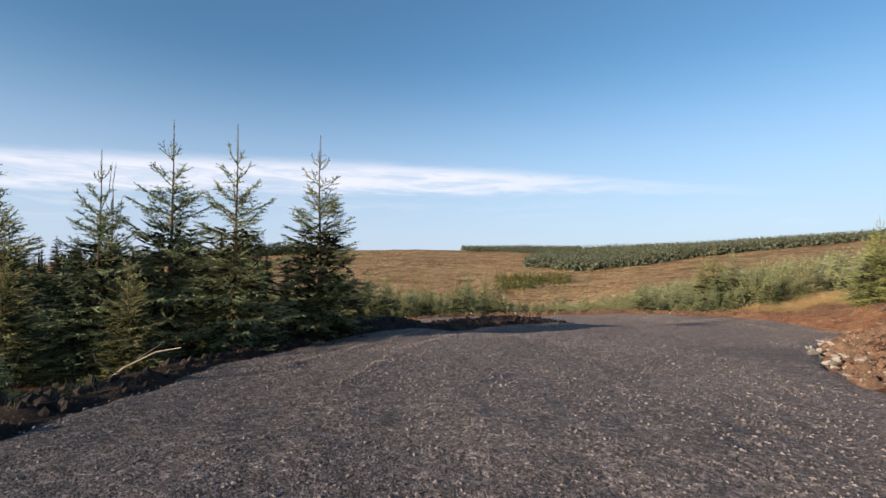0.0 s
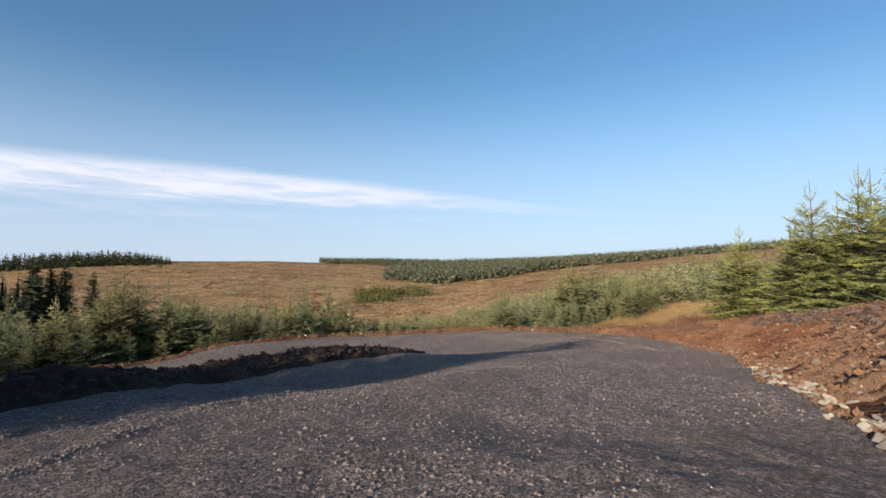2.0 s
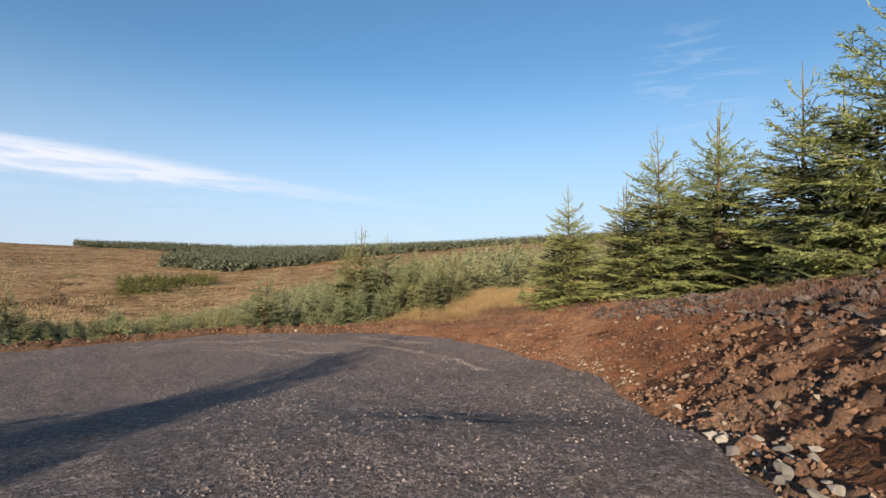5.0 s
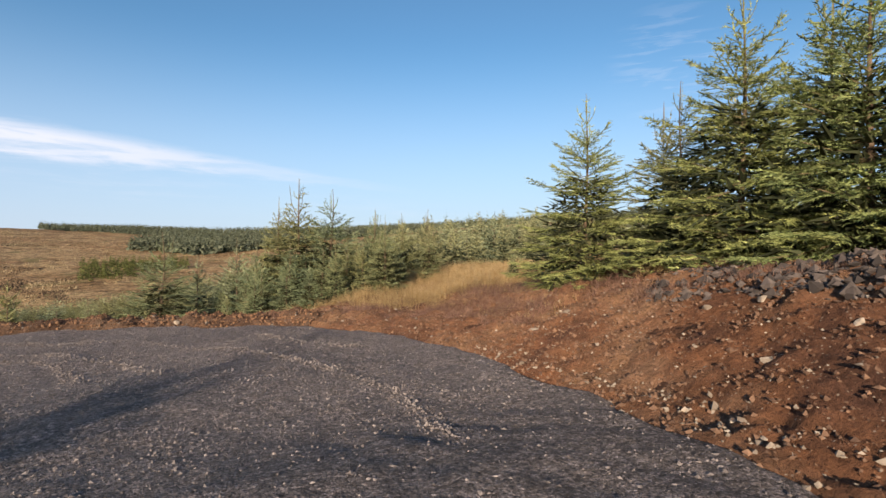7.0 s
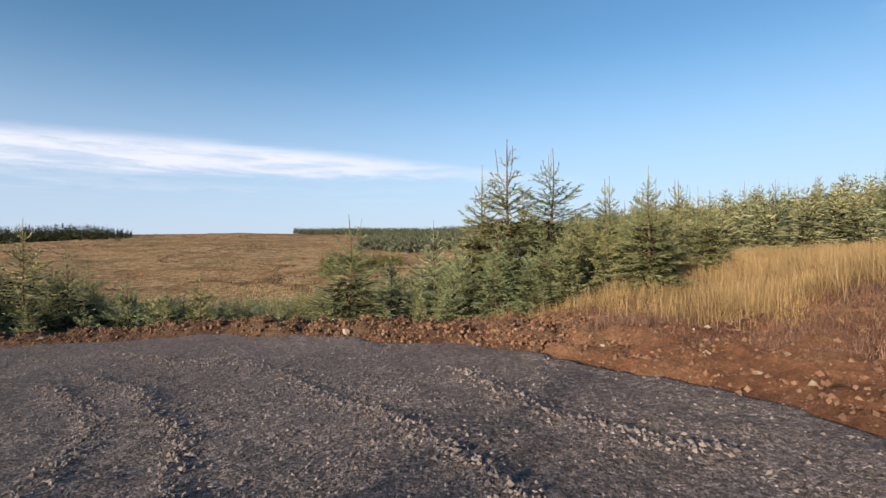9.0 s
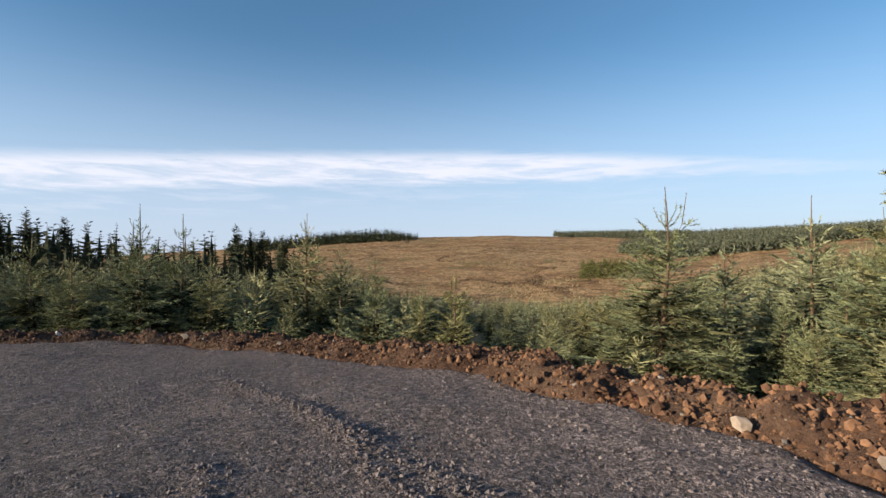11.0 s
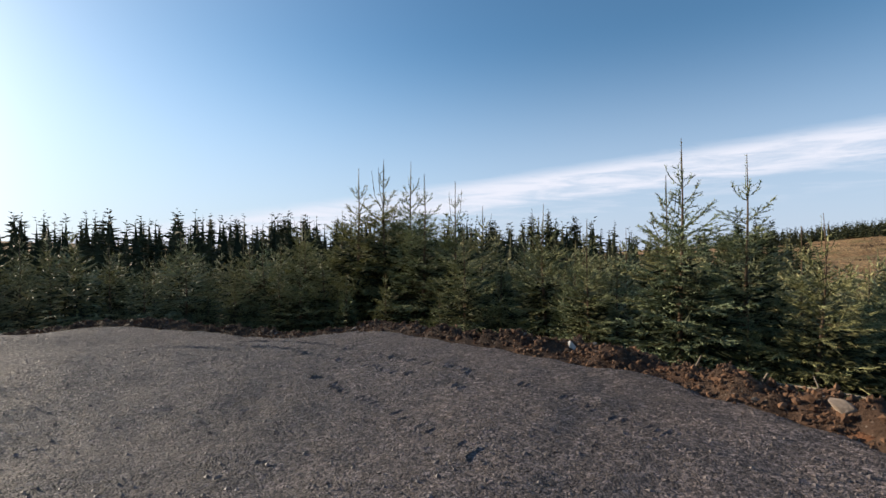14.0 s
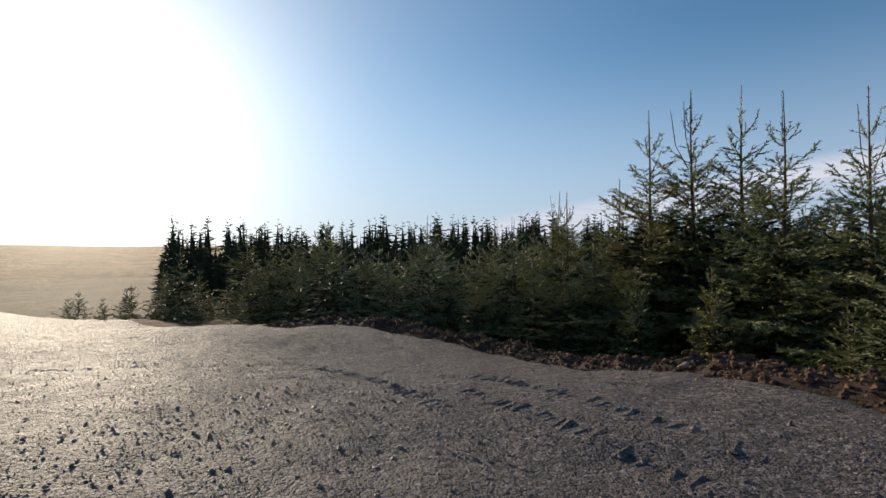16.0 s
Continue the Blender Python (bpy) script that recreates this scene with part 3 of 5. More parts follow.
def lumps(rng, places, sizes):
    """Crumbly lumps of earth, twenty faces each."""
    n = len(places)
    v = np.repeat(ICO_V[None], n, 0) * rng.uniform(0.62, 1.2, (n, 12, 1)) * rng.uniform(0.65, 1.25, (n, 1, 3))
    v = v * np.asarray(sizes)[:, None, None] + np.asarray(places)[:, None]
    return v.reshape(-1, 3), (ICO_F[None] + 12 * np.arange(n)[:, None, None]).reshape(-1, 3)


def chips(rng, places, sizes, flat=0.65, tops=False):
    """Angular stones, eight faces each, as one array of vertices and faces."""
    n = len(places)
    v = np.repeat(OCTA_V[None], n, 0) * rng.uniform(0.55, 1.15, (n, 6, 1))
    v = v * np.stack([rng.uniform(0.7, 1.3, n), rng.uniform(0.7, 1.3, n), rng.uniform(0.4, flat + 0.3, n)], 1)[:, None]
    turn = rng.uniform(0, 2 * math.pi, n)
    tip = rng.normal(0, 0.35, n)
    y, z = v[..., 1] * np.cos(tip)[:, None] - v[..., 2] * np.sin(tip)[:, None], v[..., 1] * np.sin(tip)[:, None] + v[..., 2] * np.cos(tip)[:, None]
    x = v[..., 0]
    x, y = x * np.cos(turn)[:, None] - y * np.sin(turn)[:, None], x * np.sin(turn)[:, None] + y * np.cos(turn)[:, None]
    v = np.stack([x, y, z], -1) * np.asarray(sizes)[:, None, None] + np.asarray(places)[:, None]
    f = ((OCTA_F[:4] if tops else OCTA_F)[None] + 6 * np.arange(n)[:, None, None]).reshape(-1, 3)
    return v.reshape(-1, 3), f


def slab(rng, flat=0.4):
    """A broken angular stone: the hull of points strewn on a squashed ball, with its edges worn."""
    bm = bmesh.new()
    p = rng.normal(0, 1, (15, 3))
    p = p / np.linalg.norm(p, axis=1)[:, None] * rng.uniform(0.75, 1.1, (15, 1)) * (1.1, rng.uniform(0.65, 0.95), flat * rng.uniform(0.8, 1.3))
    for q in p:
        bm.verts.new(q)
    bmesh.ops.convex_hull(bm, input=bm.verts[:])
    bmesh.ops.delete(bm, geom=[v for v in bm.verts if not v.link_faces], context="VERTS")
    bmesh.ops.dissolve_limit(bm, angle_limit=0.2, verts=bm.verts[:], edges=bm.edges[:])
    bmesh.ops.bevel(bm, geom=bm.edges[:], offset=0.035, segments=1, affect="EDGES")
    me = bpy.data.meshes.new("rock")
    bm.to_mesh(me)
    bm.free()
    return me


rng = np.random.default_rng(7)


def on_road(count, boxes, size_lo, size_hi, name, label, rng):
    xs, ys = [], []
    for x0, x1, y0, y1, share in boxes:
        n = int(count * share)
        xs.append(rng.uniform(x0, x1, n))
        ys.append(rng.uniform(y0, y1, n))
    xs, ys = np.concatenate(xs), np.concatenate(ys)
    s, _ = edge_of(xs, ys)
    keep = (s < 0.25) & (rng.uniform(0, 1, len(xs)) < 0.35 + 0.65 * smooth(wave_noise(xs, ys, 1.8, 15, 3), -0.25, 0.35))
    xs, ys = xs[keep], ys[keep]
    size = size_lo + (size_hi - size_lo) * rng.uniform(0, 1, len(xs)) ** 3
    v, f = chips(rng, np.stack([xs, ys, road_height(xs, ys) + size * 0.1], 1), size, tops=True)
    soup = Soup()
    soup.add(v, f)
    return tagged(new(name, soup.mesh(name, PEBBLE)), label, "gravel", kind="stuff")


on_road(125000, [(-3.6, 5, 3, 12, 0.16), (-1, 11, 11, 19, 0.2), (9, 19, 17, 31, 0.27), (4, 17, 29, 40, 0.2), (-9, 8, 28, 40, 0.17)], 0.008, 0.027,
        "loose_gravel", "loose angular grey stones lying on the forest track", rng)
on_road(14000, [(-5, 3.5, 33.0, 37.0, 0.7), (10, 14, 30, 35, 0.3)], 0.006, 0.017, "coarse_gravel", "patch of coarser loose stones on the forest track", rng)
# ridges that tyre treads pressed up
soup = Soup()
PRISM = np.array([(-1, -1, 0), (1, -1, 0), (1, 1, 0), (-1, 1, 0), (-0.7, 0, 1), (0.7, 0, 1)], float)
PRISM_F = np.array([(0, 1, 5), (0, 5, 4), (2, 3, 4), (2, 4, 5), (1, 2, 5), (3, 0, 4)])
for line in TREADS:
    for (ax, ay), (bx, by) in zip(line, line[1:]):
        long = math.hypot(bx - ax, by - ay)
        for t in np.arange(0, long, 0.12) / long:
            if rng.uniform() < 0.2:
                continue
            x, y = ax + t * (bx - ax) + rng.normal(0, 0.02), ay + t * (by - ay) + rng.normal(0, 0.02)
            a = math.atan2(by - ay, bx - ax) + math.pi / 2 + 0.35 + rng.normal(0, 0.12)
            v = PRISM * (rng.uniform(0.07, 0.15), rng.uniform(0.025, 0.045), rng.uniform(0.006, 0.013)) * rng.uniform(0.8, 1.2, (6, 1))
            soup.add(np.stack([x + v[:, 0] * math.cos(a) - v[:, 1] * math.sin(a), y + v[:, 0] * math.sin(a) + v[:, 1] * math.cos(a), road_height(x, y) - 0.002 + v[:, 2]], 1), PRISM_F)
tagged(new("tyre_tread_ridges", soup.mesh("tyre_tread_ridges", GRAVEL)), "rows of small gravel ridges pressed up by tyre treads", "gravel", kind="stuff")
# stones gathered on the pushed-up lines
soup = Soup()
for line in WINDROWS:
    for (ax, ay), (bx, by) in zip(line, line[1:]):
        n = int(np.hypot(bx - ax, by - ay) * 130)
        t = rng.uniform(0, 1, n)
        x, y = ax + t * (bx - ax) + rng.normal(0, 0.085, n), ay + t * (by - ay) + rng.normal(0, 0.085, n)
        size = 0.008 + 0.022 * rng.uniform(0, 1, n) ** 2
        soup.add(*chips(rng, np.stack([x, y, road_height(x, y) + size * 0.3], 1), size))
tagged(new("windrow_gravel", soup.mesh("windrow_gravel", PEBBLE)), "lines of coarser stones pushed up by tyres", "gravel", kind="stuff")


def strew(name, label, xs, ys, zs, count, lo, hi, material, category, rng, power=2.0, pick=None):
    """Lumps lying on a strip of spoil."""
    ok = np.arange(xs.size) if pick is None else np.flatnonzero(pick.ravel())
    i = rng.choice(ok, count)
    size = lo + (hi - lo) * rng.uniform(0, 1, count) ** power
    p = np.stack([xs.ravel()[i] + rng.normal(0, 0.04, count), ys.ravel()[i] + rng.normal(0, 0.04, count), zs.ravel()[i] + size * 0.12], 1)
    soup = Soup()
    soup.add(*(lumps(rng, p, size) if "clods" in name else chips(rng, p, size, 0.85)))
    return tagged(new(name, soup.mesh(name, material)), label, category, kind="stuff")


_cols = np.arange(ro_x.shape[1])[None] * np.ones((ro_x.shape[0], 1))
mid = (_cols > 1) & (_cols < ro_x.shape[1] - 6)
strew("soil_clods", "rusty clods of dug soil on the ridge", ro_x, ro_y, ro_z, 6500, 0.016, 0.060, RIDGE_CLOD, "soil clods", rng, 2.2, mid)
strew("soil_crumbs", "crumbled rusty soil on the ridge", ro_x, ro_y, ro_z, 26000, 0.010, 0.052, RIDGE_CLOD, "soil clods", rng, 1.8, mid)
strew("ridge_stones", "grey stones among the soil clods", ro_x, ro_y, ro_z, 500, 0.015, 0.06, SLATE, "stones", rng, 2.5, mid)
_cols = np.arange(ri_x.shape[1])[None] * np.ones((ri_x.shape[0], 1))
strew("peat_clods", "dark clods of peaty soil on the ridge", ri_x, ri_y, ri_z, 2400, 0.02, 0.10, PEAT_CLOD, "soil clods", rng, 2.0, (_cols > 3) & (_cols < ri_x.shape[1] - 5))
_cols = np.arange(bank_x.shape[1])[None] * np.ones((bank_x.shape[0], 1))
strew("bank_crumbs", "crumbled red clay lying on the bank", bank_x, bank_y, bank_z, 19000, 0.008, 0.046, CLOD, "soil clods", rng, 2.4, _cols > 2)
low = (_cols > 2) & (_cols < 40) & (bank_y < 19)
strew("bank_rubble", "dry broken lumps of stony clay down the cut bank", bank_x, bank_y, bank_z, 3800, 0.02, 0.085, CLOD, "soil clods", rng, 2.0, low)
strew("bank_stones", "small pale stones set in the clay bank", bank_x, bank_y, bank_z, 1700, 0.009, 0.042, ROCK, "stones", rng, 2.4, (_cols > 2) & (_cols < 58))
strew("bank_foot_stones", "pale stones rolled to the foot of the bank", bank_x, bank_y, bank_z, 800, 0.015, 0.055, ROCK, "stones", rng, 1.8, (_cols > 1) & (_cols < 12))
strew("verge_crumbs", "crumbled brown soil on the peaty slope", ve_x, ve_y, ve_z, 6500, 0.010, 0.050, CLOD, "soil clods", rng, 2.4)
strew("verge_stones", "small pale stones on the peaty slope", ve_x, ve_y, ve_z, 260, 0.012, 0.055, ROCK, "stones", rng, 2.0)
along = np.arange(bank_x.shape[0])[:, None]
crest = (_cols > 36) & (_cols < 58) & (along > 120) & (along < 300)
strew("crest_rubble", "dark peaty rubble along the crest of the bank", bank_x, bank_y, bank_z, 2200, 0.03, 0.13, PEAT_RUBBLE, "rubble", rng, 1.8, crest)

BANK_ROCKS = [slab(rng, 0.6) for _ in range(5)]
for me in BANK_ROCKS:
    me.materials.append(ROCK)
SLAB_MESHES = [slab(rng) for _ in range(4)]
for me in SLAB_MESHES:
    me.materials.append(SLATE)


def rock(x, y, z, size, me, label, group, turn):
    ob = new("rock", me)
    ob.matrix_world = pose(x, y, z, turn[0], turn[1], turn[2]) @ Matrix.Scale(size, 4)
    return tagged(ob, label, "rock", group)


for k in range(80):
    i, j = int(rng.integers(4, bank_x.shape[0] - 4)), int(rng.integers(6, 52))
    size = float(rng.uniform(0.05, 0.10) if k > 9 else rng.uniform(0.08, 0.12))
    rock(bank_x[i, j], bank_y[i, j], bank_z[i, j] + 0.1 * size, size, BANK_ROCKS[k % 5], "pale rock half buried in the red clay bank", "rocks in the bank",
         (rng.uniform(-40, 40), rng.uniform(-40, 40), rng.uniform(0, 360)))
# rubble heaped where the bank begins
foot_line, foot_normal = along_outline(2, 6, 0.1)
for k in range(120):
    i = int(rng.integers(4, len(foot_line) - 8))
    x, y = foot_line[i] + foot_normal[i] * rng.normal(0.15, 0.2)
    size = float(rng.uniform(0.045, 0.115))
    rock(x, y, max(height(x, y), float(road_height(x, y))) + 0.02 + 0.07 * rng.uniform(0, 1), size, SLAB_MESHES[k % 4], "flat grey rubble stone heaped on the verge", "rubble heap",
         (rng.uniform(-25, 25), rng.uniform(-25, 25), rng.uniform(0, 360)))
white = slab(rng, 0.8)
white.materials.append(WHITE_ROCK)
rock(2.35, 40.9, height(2.35, 40.9) + 0.10, 0.10, white, "white angular stone lying on the soil ridge", "", (12, 70, 30))
for x, y, size in ((12.6, 37.9, 0.11), (9.0, 39.9, 0.10), (15.9, 34.9, 0.10), (16.5, 34.2, 0.08), (6.0, 40.9, 0.12), (1.2, 40.3, 0.11), (-3.2, 39.0, 0.09)):
    rock(x, y, height(x, y) + 0.08, size, BANK_ROCKS[int(size * 100) % 5], "pale rock on the soil ridge", "rocks on the ridge", (10, 20, size * 3000))


# ---- spruces ----
def tube(line, radii, sides=5):
    v, f = [], []
    for k, (p, r) in enumerate(zip(line, radii)):
        for s in range(sides):
            a = 2 * math.pi * s / sides
            v.append((p[0] + r * math.cos(a), p[1] + r * math.sin(a), p[2]))
        if k:
            for s in range(sides):
                a, b = (k - 1) * sides + s, (k - 1) * sides + (s + 1) % sides
                f.append((a, b, b + sides, a + sides))
    return v, f


def shoots_mesh(name, rng, rows, material, pitch=0.0, core=1.0):
    """Needle-clad shoots: spindles from a to b of radius r, with tufts of needles every pitch metres. rows: a, b, r."""
    rows = np.asarray(rows)
    a, b, r = rows[:, :3], rows[:, 3:6], rows[:, 6:7]
    n = len(rows)
    d = b - a
    length = np.maximum(np.linalg.norm(d, axis=1, keepdims=True), 1e-4)
    d = d / length
    ref = np.where(np.abs(d[:, 2:3]) < 0.9, np.array([[0, 0, 1.0]]), np.array([[1.0, 0, 0]]))
    u = np.cross(d, ref)
    u /= np.linalg.norm(u, axis=1, keepdims=True)
    w = np.cross(u, d)
    ring = a + (b - a) * rng.uniform(0.12, 0.3, (n, 1))
    turn = rng.uniform(0, 2.1, n)
    sides = [ring + core * r * (np.cos(turn + k * 2.094)[:, None] * u + 0.8 * np.sin(turn + k * 2.094)[:, None] * w) for k in range(3)]
    soup = Soup()
    soup.add(np.stack([*sides, b], 1).reshape(-1, 3), (np.array([(3, 0, 1), (3, 1, 2), (3, 2, 0)])[None] + 4 * np.arange(n)[:, None, None]).reshape(-1, 3))
    if pitch:
        k = np.repeat(np.arange(n), np.ceil(length[:, 0] / pitch).astype(int))
        m = len(k)
        t, ang = rng.uniform(0.05, 1.0, (m, 1)), rng.uniform(0, 6.283, (m, 1))
        root = a[k] + (b - a)[k] * t
        out = np.cos(ang) * u[k] + 0.85 * np.sin(ang) * w[k]
        long = (np.minimum(r[k], 0.11) * 1.6 + 0.012) * rng.uniform(0.7, 1.3, (m, 1)) * (1.15 - 0.35 * t)
        base = d[k] * long * 0.22
        soup.add(np.stack([root - base, root + base, root + out * long * 0.8 + d[k] * long * 0.8], 1).reshape(-1, 3), np.arange(3 * m).reshape(-1, 3))
    return soup.mesh(name, material)


def spruce_meshes(seed, tall=5.2, wide=1.45, fine=1.0, leaders=1, clothe=None):
    """Trunk, limbs and crown of a young spruce. fine: 1 for full twigs, 2 and more for fewer, coarser ones."""
    rng = np.random.default_rng(seed)
    coarse = fine >= 2
    sway = rng.normal(0, 0.02, 2)
    zs = np.linspace(-0.25, tall, 10)
    line = [(sway[0] * math.sin(z * 1.3), sway[1] * math.sin(z * 1.1), z) for z in zs]
    trunk_v, trunk_f = tube(line, [0.005 + 0.062 * (1 - max(0, z) / tall) ** 1.25 * tall / 5.2 for z in zs], 7)
    limb = Soup()
    rows = []
    fat = 0.034 * max(1.0, fine / 4) if coarse else 0.0215 * fine ** 0.6
    leader = rng.uniform(0.70, 1.0) * tall / 5.2
    rows.append((0, 0, tall - leader, 0, 0, tall, 0.017))

    def shoot(p, q, r):
        v = []
        d = (q - p) / max(1e-6, np.linalg.norm(q - p))
        u = np.cross(d, (0.3, 0.2, 1.0))
        u /= np.linalg.norm(u)
        w = np.cross(d, u)
        for c, rad in ((p, r), (q, r * 0.55)):
            for k in range(3):
                a = 2 * math.pi * k / 3
                v.append(c + rad * (math.cos(a) * u + math.sin(a) * w))
        limb.add(v, [(0, 1, 4, 3), (1, 2, 5, 4), (2, 0, 3, 5)])

    def clad(p, q, r):
        rows.append((*p, *q, r))

    def branch(z, azimuth, length, rise, dense, thin=1.0):
        out = np.array((math.cos(azimuth), math.sin(azimuth), 0))
        side = np.array((-out[1], out[0], 0))
        p = np.array((0, 0, z))
        n = 4
        pts = [p]
        for k in range(n):
            lift = rise + (k - 1) * (0.10 + 0.12 * (thin < 1)) + rng.normal(0, 0.05)
            p = p + (out * math.cos(lift) + side * rng.normal(0, 0.06) + np.array((0, 0, math.sin(lift)))) * length / n
            pts.append(p)
        for k in range(n):
            if (not coarse and k < 3) or (z > tall * 0.6 and k < 2):
                shoot(pts[k], pts[k + 1], 0.011 * (1 - k / n) * length + 0.003)
            if k or length < 0.4 or z > tall * 0.55:
                clad(pts[k] - (pts[k + 1] - pts[k]) * 0.15, pts[k + 1] + (pts[k + 1] - pts[k]) * 0.15, fat * (1.25 if z > tall * 0.6 else 0.85) * thin)
        gap = (0.125 * max(1.0, fine / 2.5) if coarse else 0.104) * max(1.0, fine if not coarse else 1.0)
        count = max(1, int(length * 0.86 / gap))
        for c in range(count):
            f = 0.14 + 0.84 * (c + rng.uniform(0, 0.8)) / count
            k = min(n - 1, int(f * n))
            root = pts[k] + (pts[k + 1] - pts[k]) * (f * n - k)
            d = pts[k + 1] - pts[k]
            d = d / np.linalg.norm(d)
            for sgn in (-1, 1):
                if rng.uniform() > dense:
                    continue
                tl = (0.11 + 0.42 * length * (1 - f) ** 0.75 * rng.uniform(0.6, 1.1)) * (0.6 if f < 0.25 else 1)
                tl = min(tl, 0.55) * (1.25 if coarse else 1)
                way = d * 0.72 + sgn * side * 0.72 + np.array((0, 0, rng.normal(-0.10, 0.16)))
                way /= np.linalg.norm(way)
                clad(root, root + way * tl, fat * thin)
                if tl > 0.17 and not coarse:
                    cross = np.cross(way, (0, 0, 1.0))
                    m = int(tl * 0.75 / (0.085 * fine))
                    for q in range(m):
                        t = 0.25 + 0.65 * (q + rng.uniform(0, 0.7)) / m
                        hand = 1 if q % 2 else -1
                        w2 = way * 0.75 + hand * cross * 0.6 + np.array((0, 0, rng.normal(-0.06, 0.22)))
                        w2 /= np.linalg.norm(w2)
                        r2 = root + way * tl * t
                        clad(r2, r2 + w2 * (0.06 + 0.42 * tl * (1 - t)), fat * 0.9 * thin)

    z = tall - leader
    level = 0
    while z > 0.12:
        u = (tall - leader - z) / (tall - leader)
        bare = level < 1
        n = int(rng.integers(6, 9)) if level > 1 else int(rng.integers(4, 6))
        turn = rng.uniform(0, 6.28)
        reach = wide * (0.25 + 0.90 * u ** 0.75) * tall / 5.2
        if u > 0.82:
            reach *= 1.0 - 0.35 * (u - 0.82)
        rise = 0.98 - 1.08 * min(1, u * 1.5)
        for k in range(n):
            branch(z + rng.normal(0, 0.04 + 0.17 * u), turn + 6.283 * k / n + rng.normal(0, 0.2), reach * rng.uniform(0.62, 1.15) * (1.3 if bare else 1), rise + rng.normal(0, 0.10),
                   0.2 if level == 0 else 0.6 if level == 1 else 0.85 if u < 0.3 else 1.0, 0.75 if bare else 1.0)
        if u > 0.1:
            for k in range(int(3 + 9 * u)):
                branch(z - rng.uniform(0.08, 0.32), rng.uniform(0, 6.28), reach * rng.uniform(0.40, 0.95), rise - 0.1 + rng.normal(0, 0.15), 0.85)
        z -= (0.46 - 0.20 * u) * (tall / 5.2) * rng.uniform(0.85, 1.15) * (1.25 if coarse else 1.0)
        level += 1
    # old brown-green twigs round the trunk, darkened to stand in for crown shade
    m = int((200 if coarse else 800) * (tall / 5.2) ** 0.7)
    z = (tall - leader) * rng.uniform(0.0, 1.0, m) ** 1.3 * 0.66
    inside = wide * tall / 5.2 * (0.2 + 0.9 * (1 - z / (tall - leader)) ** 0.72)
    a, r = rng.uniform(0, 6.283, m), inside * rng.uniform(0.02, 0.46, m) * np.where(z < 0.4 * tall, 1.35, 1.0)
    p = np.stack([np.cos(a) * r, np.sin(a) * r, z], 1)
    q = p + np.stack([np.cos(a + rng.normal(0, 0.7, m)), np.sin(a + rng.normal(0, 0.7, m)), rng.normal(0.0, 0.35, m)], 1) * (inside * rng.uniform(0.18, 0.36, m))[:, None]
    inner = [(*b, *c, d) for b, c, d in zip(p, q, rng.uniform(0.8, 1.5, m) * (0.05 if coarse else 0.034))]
    for k in range(leaders - 1):
        a = rng.uniform(0, 6.28)
        q = np.array((0.30 * math.cos(a), 0.30 * math.sin(a), tall - leader * rng.uniform(0.1, 0.5)))
        p = np.array((0.05 * math.cos(a), 0.05 * math.sin(a), tall - leader - rng.uniform(0.4, 0.7)))
        mid_p = p * 0.5 + q * 0.5 + np.array((0.06 * math.cos(a), 0.06 * math.sin(a), -0.1))
        shoot(p, mid_p, 0.010)
        shoot(mid_p, q, 0.008)
        clad(mid_p, q, 0.012)
    trunk = from_arrays("trunk", trunk_v, trunk_f, BARK, True)
    limbs = limb.mesh("branchwork", SHOOT)
    crown = shoots_mesh("crown", rng, rows, clothe or (NEEDLES_FAR if coarse else NEEDLES), 0.0 if fine > 5 else 0.03 * fine if coarse else 0.019 * fine, 1.0 if fine > 5 else 0.75 if coarse else 0.55)
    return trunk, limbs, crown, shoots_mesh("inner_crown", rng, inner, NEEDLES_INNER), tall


def spruce_kind(seed, label, group, **how):
    trunk, limbs, crown, inner, tall = spruce_meshes(seed, **how)
    root = tagged(new("spruce_tree"), label, "tree", group)
    part("trunk", trunk, root)
    tagged(part("branchwork", limbs, root), kind="stuff")
    tagged(part("crown", crown, root), kind="stuff")
    tagged(part("inner_crown", inner, root, "old needles round the trunk, darkened as crown shade"), kind="stuff")
    return root, tall


YOUNG = "young spruce with dense blue-green needles and a bare leading shoot"
near_kinds = [spruce_kind(11, YOUNG, "young spruces", tall=5.2, wide=1.45),
              spruce_kind(12, YOUNG, "young spruces", tall=5.2, wide=1.3, leaders=3, fine=1.15),
              spruce_kind(13, YOUNG, "young spruces", tall=5.2, wide=1.6, leaders=2, fine=1.15),
              spruce_kind(14, YOUNG, "young spruces", tall=5.2, wide=1.4, fine=1.15),
              spruce_kind(15, "broad spruce with drooping green boughs on the bank", "bank spruces", tall=5.6, wide=1.75, fine=1.1, clothe=NEEDLES_BANK)]
SMALL = "small bushy spruce sapling beside the track"
small_kinds = [spruce_kind(21, SMALL, "spruce saplings", tall=3.2, wide=1.55, fine=1.3),
               spruce_kind(22, SMALL, "spruce saplings", tall=3.2, wide=1.4, fine=1.3, leaders=2)]
mid_kinds = [spruce_kind(31, "young plantation spruce with grey-green needles", "plantation spruces", tall=4.6, wide=1.6, fine=2.5),
             spruce_kind(32, "young plantation spruce with grey-green needles", "plantation spruces", tall=4.6, wide=1.5, fine=2.5, leaders=2),
             spruce_kind(33, "young plantation spruce with grey-green needles", "plantation spruces", tall=4.6, wide=1.75, fine=2.5)]
used = set()


